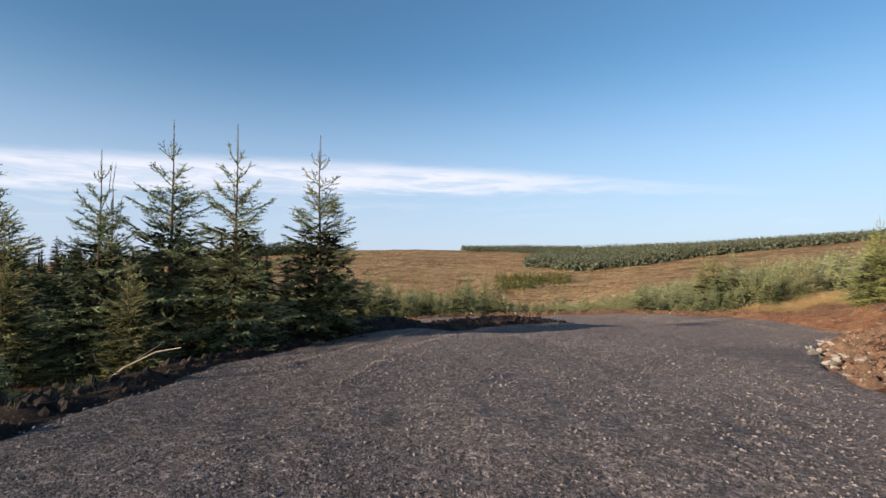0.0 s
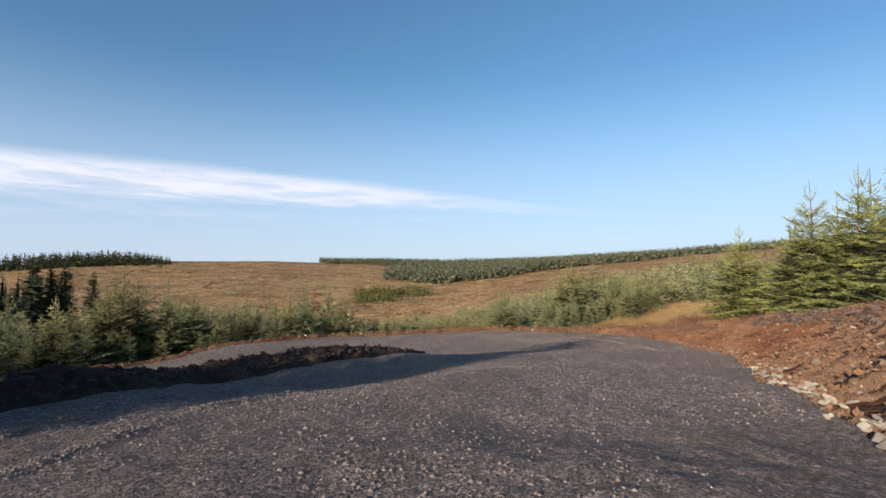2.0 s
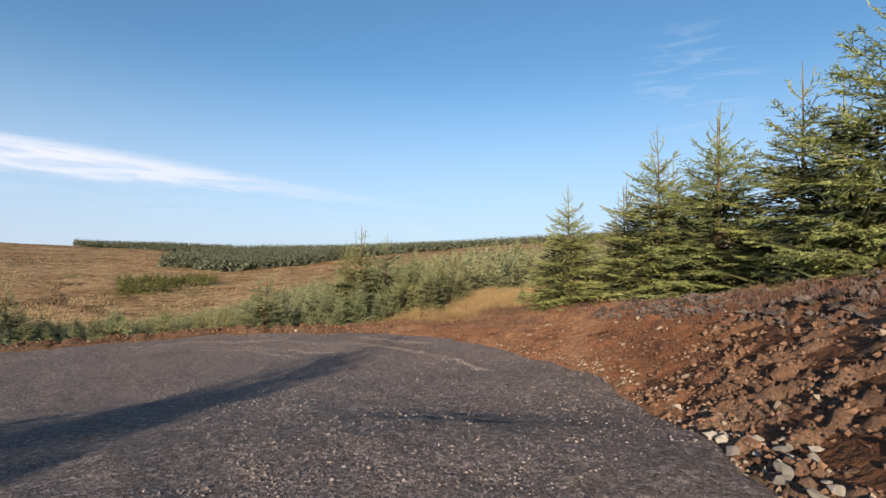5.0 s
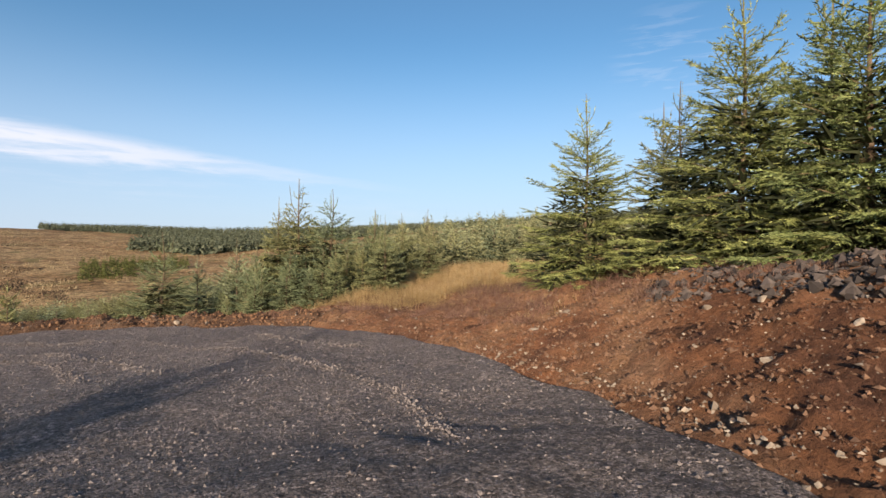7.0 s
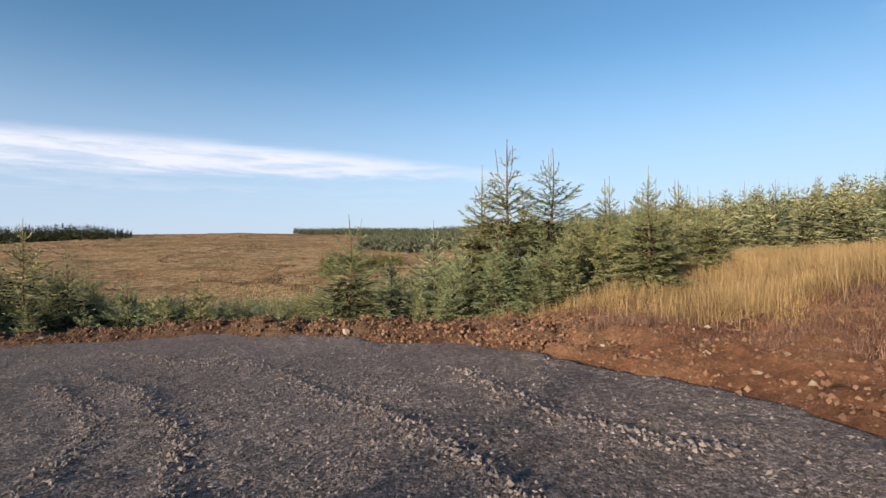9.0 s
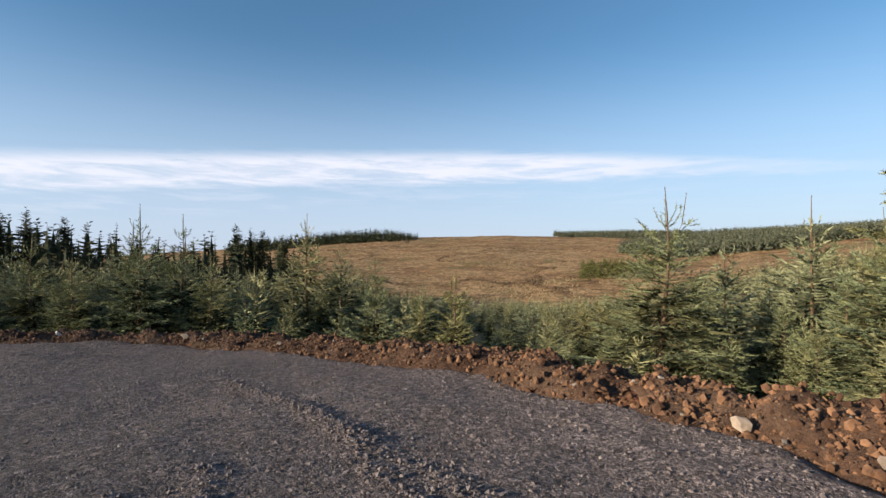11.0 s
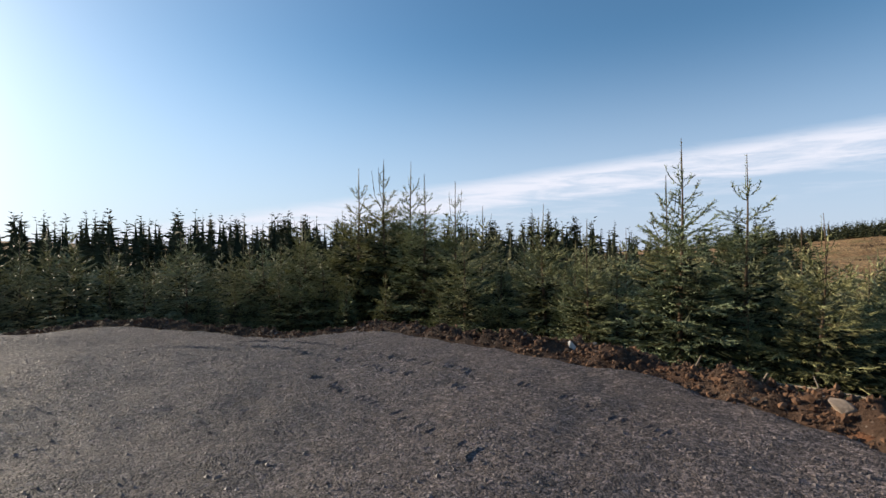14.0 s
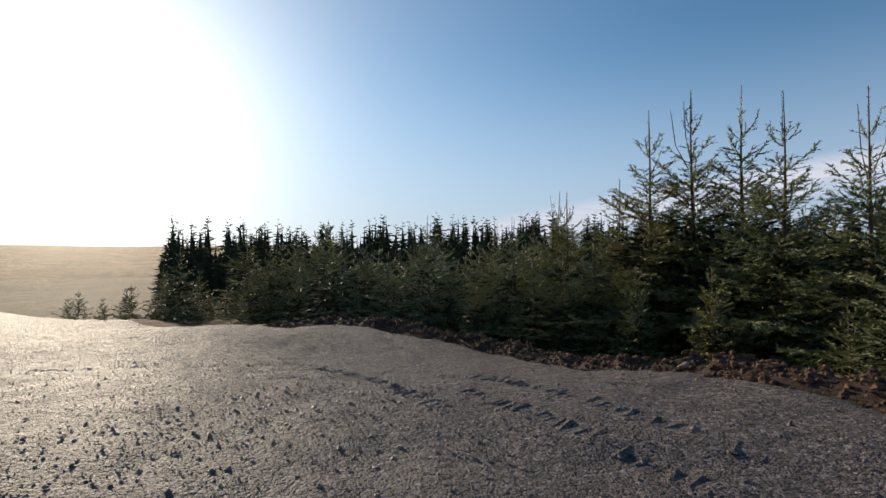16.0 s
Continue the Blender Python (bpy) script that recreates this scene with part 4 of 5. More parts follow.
def plant(kind, x, y, tall, turn, fat=1.0):
    root, own = kind
    k = tall / own
    m = pose(x, y, height(x, y) - 0.03, 0, 0, turn) @ Matrix.Diagonal((k * fat, k * fat, k, 1))
    if root.name not in used:
        used.add(root.name)
        root.matrix_world = m
        return root
    return copy_thing(root, m @ Matrix.Diagonal([1 / c for c in root.matrix_world.to_scale()] + [1]))


trng = np.random.default_rng(5)
placed = []


def by_tip(x, y, top, kind, fat=1.12):
    tall = max(1.0, top - height(x, y))
    placed.append((x, y))
    plant(kind, x, y, tall, trng.uniform(0, 360), fat)


# inside the bend
for x, y, top, k in ((-3.3, 13.3, 4.8, 0), (-4.8, 11.5, 4.6, 3), (-6.5, 11.9, 4.8, 0), (-7.4, 10.7, 3.8, 1), (-9.0, 9.9, 3.6, 1), (-10.6, 10.4, 4.0, 2),
                     (-8.6, 12.9, 3.3, 6), (-6.0, 13.6, 2.4, 2), (-11.5, 12.8, 3.8, 5), (-7.6, 8.6, 1.9, 2), (-7.0, 7.2, 1.5, 3), (-5.9, 9.4, 1.6, 2), (-9.4, 7.6, 1.7, 1), (-11.0, 8.2, 3.0, 7)):
    by_tip(x, y, top, (near_kinds + mid_kinds)[k], 1.05)
# on top of the bank
for x, y, top, k in ((23.5, 26.7, 4.1, 4), (23.8, 23.2, 5.7, 4), (23.8, 21.2, 6.0, 4), (23.0, 18.8, 6.3, 4), (20.9, 16.7, 7.0, 4), (24.6, 24.8, 4.2, 2),
                     (26.0, 22.2, 6.2, 7), (26.0, 18.6, 6.6, 5), (23.8, 15.4, 7.0, 7), (21.6, 13.2, 6.6, 0), (26.6, 26.2, 4.4, 6), (26.8, 24.2, 5.4, 5),
                     (18.8, 11.0, 5.6, 5), (24.8, 28.6, 0.9, 3)):
    by_tip(x, y, top, (near_kinds + mid_kinds)[k], {3: 0.95, 4: 1.2}.get(k, 1.08))
# beyond the outer edge, north and north-east
for x, y, top, k in ((21.9, 40.3, 3.2, 1), (21.2, 40.8, 2.4, 3), (22.8, 39.0, 2.7, 2), (22.2, 33.9, 1.3, 3), (16.8, 41.5, 0.7, 2), (25.4, 39.6, 2.0, 0),
                     (27.0, 42.1, 2.3, 1), (24.0, 37.0, 0.9, 2), (19.8, 39.6, 0.2, 2), (23.6, 36.0, 1.1, 1), (20.6, 38.2, 0.4, 0), (21.4, 37.0, 0.2, 2), (25.6, 37.6, 1.6, 0),
                     (26.8, 39.4, 1.9, 7), (28.2, 38.6, 1.6, 5), (29.6, 41.0, 2.2, 6), (23.6, 42.6, 1.8, 7), (20.0, 42.6, 0.6, 5), (18.6, 43.6, -0.2, 6), (25.2, 35.2, 1.0, 3), (31.5, 43.2, 2.6, 7)):
    by_tip(x, y, top, (near_kinds + mid_kinds)[k], 1.5 if top > 2.6 or (x, y) == (16.8, 41.5) else 1.2)
for x, y, top, k in ((10.2, 42.4, -1.0, 0), (12.2, 42.6, -1.1, 1), (10.4, 46.6, -1.6, 0),
                     (20.4, 37.9, -0.7, 0), (24.9, 30.4, -0.1, 1), (8.6, 43.9, -2.0, 0), (6.8, 44.5, -1.8, 1), (14.6, 43.2, -2.2, 1), (16.0, 43.0, -2.1, 0), (12.0, 44.8, -2.3, 0), (13.3, 44.6, -2.4, 1), (9.4, 45.4, -2.2, 1), (7.6, 42.6, -2.0, 0), (6.2, 43.0, -2.0, 0),
                     (-6.4, 4.9, 0.75, 1), (-4.9, 5.4, 0.35, 0)):
    by_tip(x, y, top, small_kinds[k])
for _ in range(400):
    if len(placed) > 88:
        break
    x, y = trng.uniform(4, 19), trng.uniform(40, 48)
    s = float(edge_of(np.array([x]), np.array([y]))[0][0])
    if 5.5 < s < 9 and min((x - a) ** 2 + (y - b) ** 2 for a, b in placed) > 0.8:
        by_tip(x, y, height(x, y) + trng.uniform(1.1, 1.9), small_kinds[len(placed) % 2])
# the western outer edge
for x, y, top, k in ((-9.1, 40.9, 1.7, 0), (-8.6, 41.7, 2.0, 1), (-8.0, 42.5, 1.9, 3), (-6.2, 42.2, 1.2, 0), (-4.8, 42.6, 0.8, 1), (-13.6, 39.7, 0.3, 2), (2.2, 43.6, 0.8, 3),
                     (1.2, 44.4, 0.3, 1), (2.4, 45.2, 0.6, 0), (4.3, 50.4, 1.0, 6), (-11.2, 39.4, 0.0, 3), (-10.9, 40.8, 0.3, 0), (-1.6, 43.4, -0.1, 2), (0.4, 43.0, -0.6, 0),
                     (4.2, 44.2, -0.7, 2), (-3.0, 41.9, -0.6, 2), (-6.9, 44.8, 0.3, 6), (-12.4, 38.0, -0.6, 2), (5.8, 50.6, -0.2, 7), (2.6, 52.4, -0.4, 5), (-15.8, 37.8, -0.6, 5)):
    by_tip(x, y, top, (near_kinds + mid_kinds)[k])

# taller ones down in the hollow
for x, y, top, k in ((-1.9, 77.2, -0.6, 0), (-4.3, 76.4, -1.2, 2), (-6.4, 78.0, -1.1, 3)):
    by_tip(x, y, top, near_kinds[k], 1.15)

# plantation heights to fit the camera's view: slope angles from four of its places
OUTLOOKS = (((14.5, 27.0, -0.7), (-70, -60, -40, -25, -20, -15, -9, -1, 6, 17, 22, 30, 112), (7.5, 7.2, 6.3, 3.5, -0.2, -1.8, -3.4, -4.0, -4.0, -2.6, -0.4, 1.5, 3.0)),
            ((2.0, 5.0, 1.2), (-60, -50, -41, -35, -25, -20, -14, -7, 6, 14, 30), (5.5, 4.5, 2.8, 1.0, -1.1, -2.0, -2.6, -3.1, -2.7, -0.7, 2.0)),
            ((12.1, 33.7, -0.94), (-40, -20, -5, 5, 12, 16, 19, 25, 40, 60, 112), (9, -2.5, -3.6, -4.6, -4.6, -4, -0.8, 0.3, 1.2, 2.0, 3.0)),
            ((13.8, 31.7, -0.76), (-40, -22, -13, 0, 6, 15, 20, 26, 40, 112), (9, 1, -4.0, -5.2, -5.2, -4.6, -1, 0.8, 2.0, 3.0)))


def low_enough(x, y, tall):
    """The height that a tree at a place may have, fitted to the camera's view."""
    foot = height(x, y)
    for (vx, vy, vz), degs, els in OUTLOOKS:
        deg = math.degrees(math.atan2(-(x - vx), y - vy))
        tall = min(tall, vz + math.hypot(x - vx, y - vy) * math.tan(radians(float(np.interp(deg, degs, els)))) - foot)
    return tall


# plantation further out, set at random but for a fixed seed
QUOTAS = ((52, -66, -17, 17, 40), (24, -17, 27, 17, 34), (28, 27, 104, 15, 36))  # how many, bearings, distances
for quota, d0, d1, r0, r1 in QUOTAS:
    count = 0
    for _ in range(2600):
        if count >= quota:
            break
        deg, r = trng.uniform(d0, d1), trng.uniform(r0, r1)
        x, y = CENTRE[0] - math.sin(radians(deg)) * r, CENTRE[1] + math.cos(radians(deg)) * r
        s = float(edge_of(np.array([x]), np.array([y]))[0][0])
        if s < 3.4 or min((x - a) ** 2 + (y - b) ** 2 for a, b in placed) < 1.3 ** 2:
            continue
        if (deg < -36 and r < 33 and x > 19.5) or (x > 30 and y < 24 + (x - 30) * 0.5):
            continue
        tall = low_enough(x, y, trng.uniform(3.6, 5.4) if deg < 0 else trng.uniform(3.4, 5.4)) * (trng.uniform(0.62, 1.1) if deg < -17 else trng.uniform(0.85, 1.06))
        if tall < 0.9:
            continue
        placed.append((x, y))
        plant(mid_kinds[count % 3], x, y, tall, trng.uniform(0, 360), trng.uniform(1.0, 1.3) if tall > 2.5 else trng.uniform(1.2, 1.6))
        count += 1


# far trees: woods and plantations that nobody could count
def wood_rows(foot, heights, boughs, rng, wide=0.2, fat=0.3, fan=1, spire=0.16, steep=0.9, droop=-0.25, taper=0.8, whorls=0, heart=0.0):
    """Shoots of conifers: foot points and heights. fan: shoots to a bough; spire: the bare tip's share; whorls: storeys of boughs."""
    n = len(foot)
    shape = rng.uniform(0.75, 1.3, n)
    tall = np.repeat(heights, boughs)
    m = n * boughs
    u = (1 - rng.uniform(0, 1, m) ** 0.8) * (1 - spire)
    if whorls:
        u = np.clip((np.floor(u * whorls) + 0.5 + rng.normal(0, 0.15, m)) / whorls, 0.0, 1 - spire)
    a = rng.uniform(0, 2 * math.pi, m)
    reach = tall * wide * np.repeat(shape, boughs) * ((1.09 - u / (1 - spire)) ** taper) * rng.uniform(0.6, 1.15, m)
    rise = droop + (steep - droop) * u ** 1.4 + rng.normal(0, 0.12, m)
    way = np.stack([np.cos(a) * np.cos(rise), np.sin(a) * np.cos(rise), np.sin(rise)], 1)
    p = np.repeat(foot, boughs, 0) + np.stack([np.zeros(m), np.zeros(m), tall * (u + 0.03)], 1)
    q = p + way * reach[:, None]
    rows = [np.concatenate([p, q, (fat * reach + 0.004 * tall)[:, None]], 1)]
    for _ in range(fan - 1):
        t = rng.uniform(0.2, 0.7, (m, 1))
        r = p + (q - p) * t
        turn = rng.choice((-1, 1), m) * rng.uniform(0.4, 1.0, m)
        w = np.stack([np.cos(a + turn), np.sin(a + turn), np.sin(rise) + rng.normal(0, 0.25, m)], 1)
        rows.append(np.concatenate([r, r + w * (reach[:, None] * (1.05 - t) * rng.uniform(0.5, 0.9, (m, 1))), (fat * reach * 0.7 + 0.002 * tall)[:, None]], 1))
    h = np.stack([np.zeros(n), np.zeros(n), heights], 1)
    if heart:
        rows.append(np.concatenate([foot, foot + h * 0.93, (heart * wide * heights * shape)[:, None]], 1))
    rows.append(np.concatenate([foot + h * (0.90 - 1.5 * spire), foot + h, heights[:, None] * 0.003], 1))
    return np.concatenate(rows)


def far_wood(name, label, spots, material, boughs, rng, *how, pitch=0.0, **more):
    """A wood of many conifers. spots: rows of x, y, height."""
    spots = np.asarray(spots)
    foot = np.stack([spots[:, 0], spots[:, 1], land(spots[:, 0], spots[:, 1])[0]], 1)
    me = shoots_mesh(name, rng, wood_rows(foot, spots[:, 2], boughs, rng, *how, **more), material, pitch)
    return tagged(new(name, me), label, "trees", kind="stuff")


def polar(deg, r):
    a = radians(deg)
    return CENTRE[0] - math.sin(a) * r, CENTRE[1] + math.cos(a) * r


frng = np.random.default_rng(9)
spots = []
# the block of conifers on the hill: its lower edge climbs to the east
for deg in np.arange(-70, -9.2, 0.25):
    r = float(np.interp(deg, (-75, -49, -41, -35, -29, -23, -15, -9.2), (520, 545, 520, 470, 440, 405, 390, 430))) + frng.uniform(-3, 3)
    lower = r
    upper = float(np.interp(deg, (-15.5, -9.2), (760, 462)))
    while r < upper:
        x, y = polar(deg + frng.uniform(-0.1, 0.1), r)
        spots.append((x, y, frng.uniform(7.5, 11.5) * float(np.interp(r, (480, 640), (1, 0.68)))))
        r += frng.uniform(4.0, 6.0) if r < lower + 40 else frng.uniform(8, 13)
for deg in np.arange(-15.5, -1.8, 0.12):
    r = float(np.interp(deg, (-15.5, -9.2, -7, -1.8), (600, 610, 628, 668))) + frng.uniform(-3, 3)
    while r < 735:
        x, y = polar(deg + frng.uniform(-0.1, 0.1), r)
        spots.append((x, y, frng.uniform(6, 8)))
        r += frng.uniform(6.0, 11.0)
far_wood("conifer_plantation", "dense dark conifer plantation covering the far hill", spots, NEEDLES_HILL, 9, frng, 0.32, 0.50, 1, 0.03, 0.8, 0.0)
# a patch of young trees on the moor
spots = []
for _ in range(420):
    deg, r = frng.uniform(-14.5, -5.5), frng.uniform(268, 345)
    if r > 268 + (345 - 268) * (0.25 + 0.8 * (-5.5 - deg) / 9) + frng.normal(0, 6) and r < 300:
        continue
    if r < 300 - 8 * (deg + 14.5) * 0.4 and deg < -10:
        continue
    x, y = polar(deg, r)
    spots.append((x, y, frng.uniform(4.0, 7.0)))
far_wood("young_tree_patch", "patch of young conifers on the open moor", spots, NEEDLES_PATCH, 18, frng, 0.28, 0.25, 1, 0.1)
# old wood on the left of the moor top
spots = []
for _ in range(900):
    deg, r = frng.uniform(13.5, 34), frng.uniform(560, 660)
    x, y = polar(deg, r)
    spots.append((x, y, frng.uniform(9, 15) * float(np.interp(deg, (13.5, 17, 34), (0.45, 1, 1)))))
far_wood("hilltop_wood", "dark mature conifers standing on the moor's edge", spots, NEEDLES_OLD, 20, frng, 0.24, 0.34, 1, 0.04)
# young trees filling the valley beyond the plantation
spots = []
for _ in range(2900):
    deg, r = frng.uniform(-66, 30), 36 + 160 * frng.uniform(0, 1) ** 1.5
    if -13 < deg < 26 and r > 70 + 8 * math.sin(deg * 0.9):
        continue
    x, y = polar(deg, r)
    tall = low_enough(x, y, frng.uniform(2.8, 4.9)) * (frng.uniform(0.6, 1.05) if deg < -17 else frng.uniform(0.85, 1.08))
    if tall > 0.8 and edge_of(np.array([x]), np.array([y]))[0][0] > 19:
        spots.append((x, y, tall))
for _ in range(650):
    x, y = polar(frng.uniform(-15, 27), frng.uniform(34, 76))
    tall = low_enough(x, y, frng.uniform(2.8, 4.9)) * frng.uniform(0.7, 1.05)
    if tall > 0.8:
        spots.append((x, y, tall))
far_wood("valley_plantation", "young conifers filling the valley", spots, NEEDLES_FAR, 38, frng, 0.28, 0.11, 1, 0.16, whorls=11)
# mature wood to the west
spots = []
for _ in range(1300):
    deg, r = frng.uniform(24, 118), 76 + 130 * frng.uniform(0, 1) ** 1.3
    x, y = polar(deg, r)
    top = r * math.tan(radians(float(np.interp(deg, (24, 35, 45, 55, 65, 80, 100, 121), (0.9, 1.5, 2.2, 2.8, 3.0, 3.1, 2.8, 2.7))))) - 1.3
    if math.degrees(math.atan2(4 - x, y - 36)) < 120.5 and (deg > 37 or r > 135):
        spots.append((x, y, max(3.5, top - height(x, y)) * (0.58 + 0.58 * frng.uniform(0, 1) ** 2.2)))
far_wood("western_wood", "dark mature spruce wood beyond the track", spots, NEEDLES_OLD, 74, frng, 0.22, 0.14, 1, 0.02, 0.35, -0.30, 0.72, whorls=26, heart=0.42)


spots = []
for _ in range(420):
    deg, r = frng.uniform(26, 116), frng.uniform(44, 76)
    x, y = polar(deg, r)
    if edge_of(np.array([x]), np.array([y]))[0][0] > 14 and math.degrees(math.atan2(4 - x, y - 36)) < 114:
        spots.append((x, y, frng.uniform(1.8, 3.6)))
# young trees take the old-spruce tone: their backlit shade is put into the colour
far_wood("western_thicket", "thicket of young spruces beyond the track, darkened as if backlit", spots, NEEDLES_OLD, 34, frng, 0.30, 0.06, 3, 0.08, whorls=10)


# low bushy spruces that fill the gaps along the outer edge
for count, x0, x1, y0, y1, s0, s1, lo, hi in ((40, 4, 25, 38, 52, 5.8, 12, 2.4, 4.4), (20, 18.5, 27, 34.5, 44, 2.6, 8, 1.6, 3.4), (48, -14, 5, 36, 46, 2.8, 7, 1.8, 3.8)):
    for _ in range(30 * count):
        x, y = frng.uniform(x0, x1), frng.uniform(y0, y1)
        if count <= 0:
            break
        if x > 23.5 and y < 36.5 or min((x - a) ** 2 + (y - b) ** 2 for a, b in placed) < 0.95 ** 2 or not s0 < edge_of(np.array([x]), np.array([y]))[0][0] < s1:
            continue
        tall = low_enough(x, y, frng.uniform(lo, hi)) * frng.uniform(0.85, 1.05)
        if tall > 0.6:
            placed.append((x, y))
            kind = small_kinds[count % 2] if tall < 2.7 else near_kinds[1 + count % 3]
            plant(kind, x, y, tall, frng.uniform(0, 360), frng.uniform(0.8, 1.05) if tall < 2.7 else 1.25)
            count -= 1


# more young spruces behind those, grown into one another
def mesh_arrays(me):
    v, f = np.empty(len(me.vertices) * 3), np.empty(len(me.loops), int)
    me.vertices.foreach_get("co", v)
    me.loops.foreach_get("vertex_index", f)
    return v.reshape(-1, 3), f.reshape(-1, 3)


THICKET = [[mesh_arrays(me) for me in spruce_meshes(seed, tall=4.6, wide=1.6, fine=5.5, leaders=lead)[2:4]] for seed, lead in ((51, 1), (52, 2), (53, 1), (54, 3))]
ZONES = ((80, -66, -17, 22, 58), (60, -17, 27, 18, 46), (120, 24, 116, 17, 52), (45, -35, 45, 19, 28))  # how many, bearings, distances
needles, cores = Soup(), Soup()
for quota, d0, d1, r0, r1 in ZONES:
    count = 0
    for _ in range(40 * quota):
        if count >= quota:
            break
        x, y = polar(frng.uniform(d0, d1), frng.uniform(r0, r1))
        if not edge_of(np.array([x]), np.array([y]))[0][0] > 3.0 or min((x - a) ** 2 + (y - b) ** 2 for a, b in placed) < 1.2 ** 2 or x > 19.5 and y < 36 or x > 30 and y < 24 + (x - 30) * 0.5:
            continue
        tall = low_enough(x, y, frng.uniform(3.2, 5.6)) * frng.uniform(0.75, 1.06)
        if tall < 0.9:
            continue
        placed.append((x, y))
        count += 1
        k, a = tall / 4.6, frng.uniform(0, 6.283)
        fat = k * (frng.uniform(1.0, 1.3) if tall > 2.5 else frng.uniform(1.2, 1.6))
        turn = np.array([(fat * math.cos(a), fat * math.sin(a), 0), (-fat * math.sin(a), fat * math.cos(a), 0), (0, 0, k)])
        for soup, (v, f) in zip((needles, cores), THICKET[count % 4]):
            soup.add(v @ turn + (x, y, height(x, y) - 0.03), f)
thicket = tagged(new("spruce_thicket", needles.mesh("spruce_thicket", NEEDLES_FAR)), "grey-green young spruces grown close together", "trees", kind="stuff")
# same dark inner tone, standing in for shade between the stems
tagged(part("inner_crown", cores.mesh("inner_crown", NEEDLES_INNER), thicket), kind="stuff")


# tall old spruces that stand out over the wood
def old_spruce_meshes(seed, wide, taper):
    rng = np.random.default_rng(seed)
    trunk_v, trunk_f = tube([(0, 0, z) for z in (-0.4, 3, 7, 11, 14)], (0.17, 0.14, 0.10, 0.05, 0.01), 7)
    rows = wood_rows(np.zeros((1, 3)), np.array([14.0]), 420, rng, wide, 0.075, 3, 0.02, 0.45, -0.35, taper, heart=0.5)
    return from_arrays("trunk", trunk_v, trunk_f, BARK, True), shoots_mesh("crown", rng, rows, NEEDLES_OLD, 0.16, 0.8)


old_kinds = []
for seed, wide, taper in ((41, 0.145, 0.8), (42, 0.16, 0.75)):
    trunk, crown = old_spruce_meshes(seed, wide, taper)
    root = tagged(new("old_spruce"), "tall dark old spruce with ragged boughs", "tree", "old spruces")
    part("trunk", trunk, root)
    part("crown", crown, root)
    old_kinds.append((root, 14.0))
for n, (x, y, top) in enumerate(((-74.6, 101.4, 6.7), (-71.2, 105.6, 5.4), (-76.5, 98.6, 6.0), (-49.5, 125.0, 4.9), (-47.2, 126.8, 4.0), (-45.0, 127.6, 3.7), (-82.0, 92.0, 5.0),
                                 (-40.0, 128.0, 1.8),  (-88.0, 78.0, 5.2), (-90.0, 71.0, 4.6), (-94.0, 62.0, 5.4), (-84.0, 50.0, 4.4))):
    plant(old_kinds[n % 2], x, y, top - height(x, y), 40 * n, 1.15)


# ---- grass, heather and weeds ----
def tufts(name, label, category, spots, material, tall, blades, spread, rng, lean=0.35, lift=0.0, sprawl=False):
    spots = np.asarray(spots)
    n = len(spots)
    z = land(spots[:, 0], spots[:, 1])[0] + lift
    root = np.repeat(np.stack([spots[:, 0], spots[:, 1], z], 1), blades, 0)
    m = n * blades
    a = rng.uniform(0, 2 * math.pi, m)
    root[:, 0] += rng.normal(0, spread, m)
    root[:, 1] += rng.normal(0, spread, m)
    patch = 0.55 + 0.75 * smooth(wave_noise(root[:, 0], root[:, 1], 1.7, 41, 3), -0.5, 0.5)
    h = rng.uniform(0.45, 1.15, m) * tall * patch
    out = np.stack([np.cos(a), np.sin(a), np.zeros(m)], 1)
    wide = np.stack([-np.sin(a), np.cos(a), np.zeros(m)], 1) * (0.003 + 0.006 * tall) * rng.uniform(0.6, 1.3, m)[:, None]
    bend = rng.uniform(0.05, lean * 2, m)[:, None] * h[:, None]
    top = root + out * bend + np.array((0, 0, 1.0)) * (h[:, None] - 0.3 * bend)
    if sprawl:
        root[:, 2] += rng.uniform(0, 0.7, m) * h
        fall = rng.uniform(0.55, 1.55, m)[:, None]
        top = root + h[:, None] * (out * np.sin(fall) + np.array((0, 0, 1.0)) * np.cos(fall))
    low = root - np.array((0, 0, 0.05))
    v = np.stack([low - wide, low + wide, top], 1)
    f = np.arange(3 * m).reshape(-1, 3)
    soup = Soup()
    soup.add(v.reshape(-1, 3), f)
    return tagged(new(name, soup.mesh(name, material)), label, category, kind="stuff")


def scatter(count, x0, x1, y0, y1, rng, ok):
    xs, ys = rng.uniform(x0, x1, count), rng.uniform(y0, y1, count)
    s, _ = edge_of(xs, ys)
    keep = ok(xs, ys, s)
    return np.stack([xs[keep], ys[keep]], 1)


grng = np.random.default_rng(3)


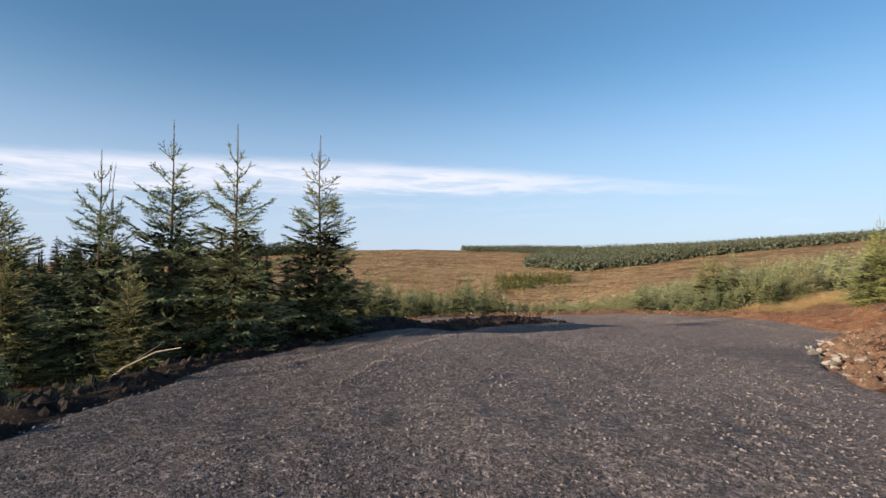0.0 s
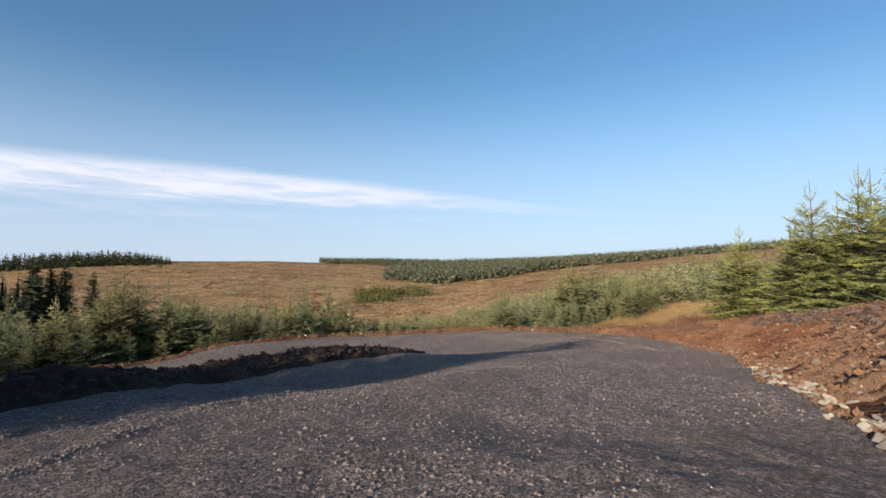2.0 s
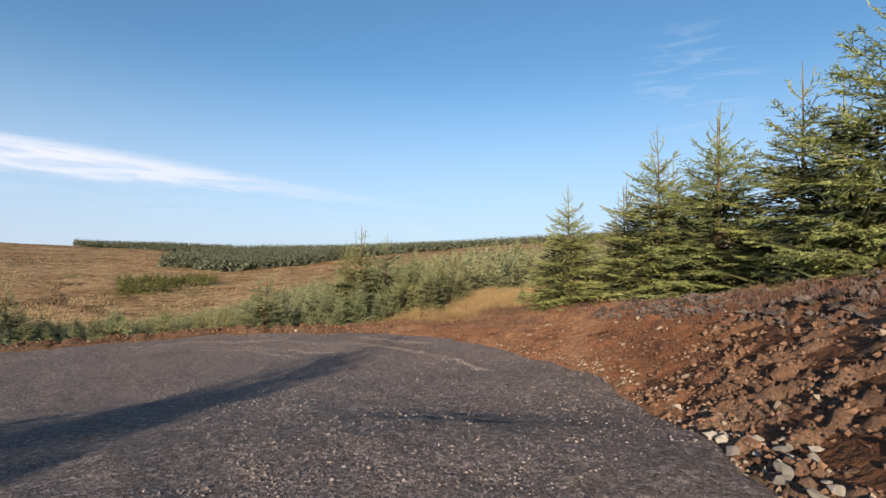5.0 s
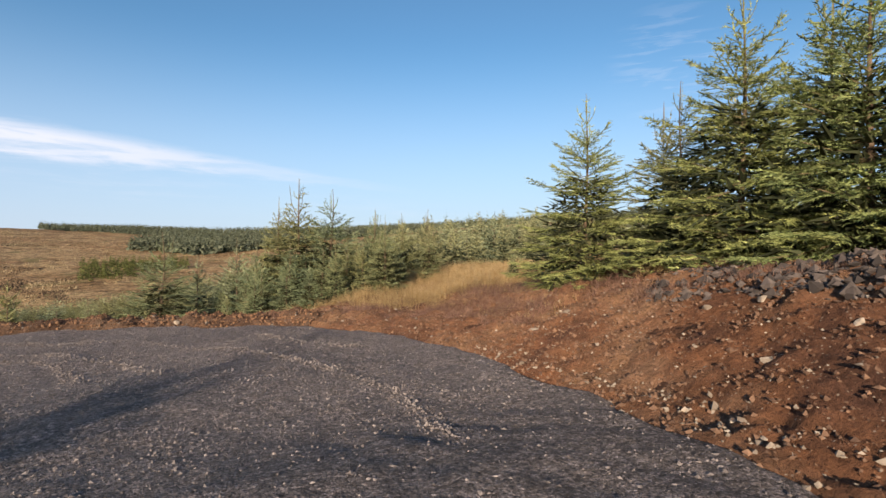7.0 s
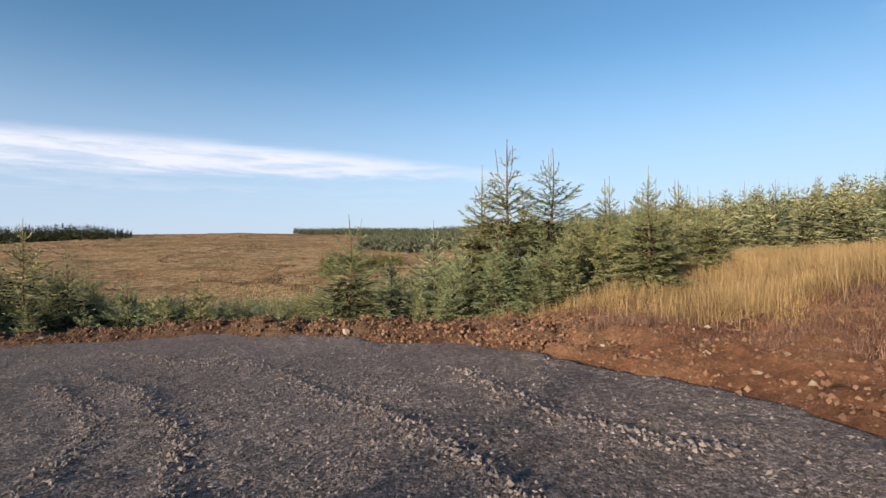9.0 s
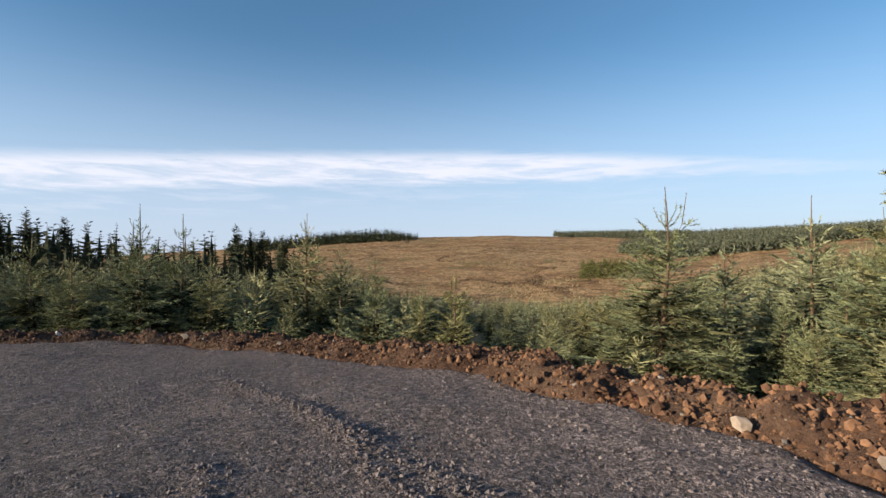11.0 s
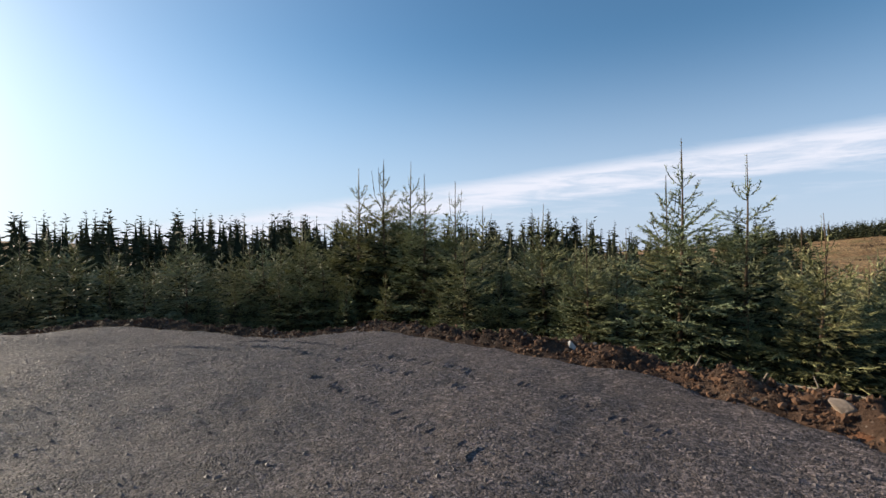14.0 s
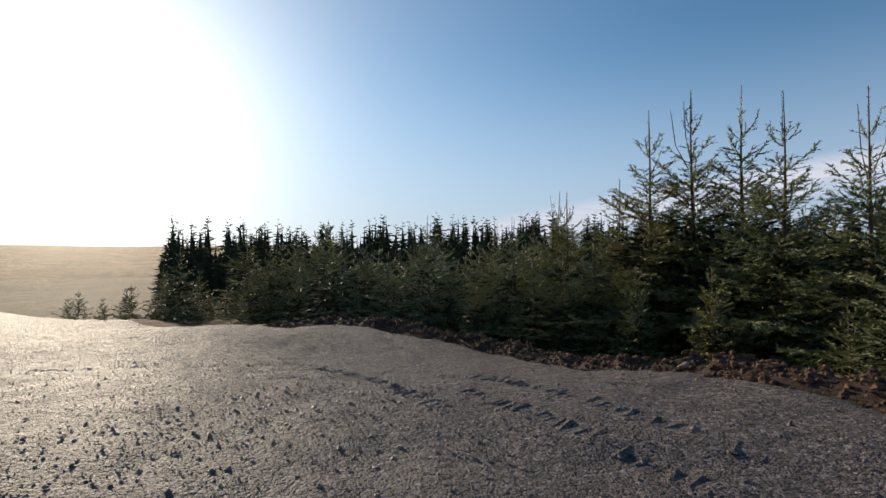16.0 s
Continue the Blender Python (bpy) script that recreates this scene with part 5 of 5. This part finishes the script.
def tussocks(count, rng):
    """Clumps of dead grass and heather over the open moor, small mounds of four sides."""
    deg, r = rng.uniform(-22, 32, count), np.exp(rng.uniform(math.log(95), math.log(640), count))
    x, y = CENTRE[0] - np.sin(np.radians(deg)) * r, CENTRE[1] + np.cos(np.radians(deg)) * r
    drain = np.abs(wave_noise(x, y, 70, 51, 3)) < 0.035
    keep = drain | (rng.uniform(0, 1, count) < smooth(wave_noise(x, y, 28, 52, 4), -0.35, 0.4))
    x, y, drain = x[keep], y[keep], drain[keep]
    z = land(x, y)[0]
    size = rng.uniform(0.25, 0.75, len(x)) * (0.8 + 0.5 * drain)
    a = rng.uniform(0, 6.283, len(x))
    v = [np.stack([x + np.cos(a + k * 1.571) * size * rng.uniform(0.7, 1.4, len(x)), y + np.sin(a + k * 1.571) * size * rng.uniform(0.7, 1.4, len(x)), z - 0.15], 1) for k in range(4)]
    v.append(np.stack([x + rng.normal(0, 0.1, len(x)), y, z + size * rng.uniform(0.5, 1.1, len(x))], 1))
    v = np.stack(v, 1)
    f = np.array([(0, 1, 4), (1, 2, 4), (2, 3, 4), (3, 0, 4)])
    for name, pick, material, label in (("moor_tussocks", ~drain, MOOR_GRASS, "clumps of dead tawny grass on the open moor"), ("moor_heather", drain, MOOR_HEATHER, "dark heather clumps in lines over the moor")):
        part_v = v[pick]
        soup = Soup()
        soup.add(part_v.reshape(-1, 3), (f[None] + 5 * np.arange(len(part_v))[:, None, None]).reshape(-1, 3))
        tagged(new(name, soup.mesh(name, material)), label, "moor plants", kind="stuff")


tussocks(80000, grng)
grass_ok = lambda x, y, s: (s > 2.4 + 1.0 * wave_noise(x, y, 3, 6, 2)) & (wave_noise(x, y, 2.4, 31, 3) > -0.4) & (y > 29.9 + 0.9 * wave_noise(x, y, 1.5, 39, 2) - 0.15 * np.maximum(x - 24, 0))
tufts("tawny_grass", "tall tawny moor grass on the slope above the track", "grass", scatter(12500, 19.5, 40, 26, 42, grng, grass_ok), STRAW, 0.55, 19, 0.15, grng, 0.7)
heath_ok = lambda x, y, s: (s > np.where(y > 26, 1.1, 2.8) + 1.2 * wave_noise(x, y, 2, 33, 2)) & (s < 9) & (wave_noise(x, y, 1.6, 32, 3) > -0.15)
tufts("heather", "brown heather and dead grass along the crest of the bank", "heather", scatter(42000, 9, 28, 8, 34, grng, heath_ok), HEATHER, 0.16, 24, 0.11, grng, 0.8, 0.02, True)
edge_ok = lambda x, y, s: (s > 3.8) & (s < 8) & (wave_noise(x, y, 1.3, 34, 3) > 0.05)
tufts("bank_top_grass", "straw-coloured grass under the bank's spruces", "grass", scatter(3000, 14, 27, 10, 30, grng, edge_ok), STRAW, 0.22, 30, 0.12, grng, 1.2, 0.0, True)
slope_ok = lambda x, y, s: (s > 1.6) & (s < 6) & (wave_noise(x, y, 1.5, 38, 3) > 0.0)
tufts("slope_grass", "thin straw-coloured grass on the peaty slope", "grass", scatter(500, 17, 26, 25, 36, grng, slope_ok), STRAW, 0.24, 14, 0.12, grng, 1.0, 0.05)
out_ok = lambda x, y, s: (s > 2.0) & (s < 6) & (wave_noise(x, y, 1.3, 35, 3) > -0.1)
tufts("verge_grass", "thin dead grass beyond the soil ridge", "grass", scatter(5200, -16, 22, 30, 48, grng, out_ok), STRAW, 0.30, 10, 0.10, grng, 0.8)
in_ok = lambda x, y, s: (s > 0.5) & (s < 5) & (wave_noise(x, y, 1.1, 36, 3) > -0.2)
# heather brown in place of straw: tree shade put into the grass colour
tufts("inner_verge_grass", "rough grass and moss beside the track, darkened for tree shade", "grass", scatter(700, -9, -3, 0, 13, grng, in_ok), HEATHER, 0.16, 14, 0.08, grng, 0.7)
weed_ok = lambda x, y, s: (s > 0.5) & (wave_noise(x, y, 0.9, 37, 2) > 0.1)
tufts("green_weeds", "low green weeds beside the track", "weeds", np.concatenate([scatter(420, -8, -4, 3, 8, grng, weed_ok), scatter(60, 21.6, 22.8, 31.2, 32.4, grng, weed_ok)]),
      GREENS, 0.22, 8, 0.08, grng, 0.9)


# ---- sticks ----
def stick(label, pts, r, twigs=()):
    root = tagged(new("dead_branch"), label, "branch")
    cu = bpy.data.curves.new("stem", "CURVE")
    cu.dimensions, cu.bevel_depth, cu.bevel_resolution = "3D", r, 2
    for line, thick in [(pts, 1.0)] + [(t, 0.6) for t in twigs]:
        sp = cu.splines.new("POLY")
        sp.points.add(len(line) - 1)
        for k, (p, q) in enumerate(zip(sp.points, line)):
            p.co, p.radius = (*q, 1), thick * (1 - 0.6 * k / len(line))
    cu.materials.append(DEAD)
    part("stem", cu, root)
    return root


def rest(x, y, up=0.0):
    return (x, y, height(x, y) + up)


stick("bare broken branch lying on the verge", [rest(-4.9, 7.2, 0.05), rest(-4.5, 7.1, 0.22), rest(-4.0, 7.0, 0.36), rest(-3.6, 6.9, 0.42)], 0.016,
      [[rest(-4.6, 7.1, 0.16), rest(-4.7, 6.8, 0.38), rest(-4.6, 6.6, 0.5)], [rest(-4.3, 7.05, 0.28), rest(-4.1, 7.3, 0.46)]])
stick("dead branch lying across the soil ridge", [rest(4.9, 41.6, 0.1), rest(5.6, 41.5, 0.2), rest(6.4, 41.3, 0.16), rest(6.9, 41.2, 0.08)], 0.012, [[rest(5.5, 41.5, 0.2), rest(5.3, 41.8, 0.4)]])
for x, y in ((3.4, 42.2), (4.3, 42.3)):
    stick("pale leaning dead stem among the spruces", [rest(x, y, -0.05), rest(x + 0.06, y + 0.04, 0.25), rest(x + 0.16, y + 0.08, 0.5)], 0.018)
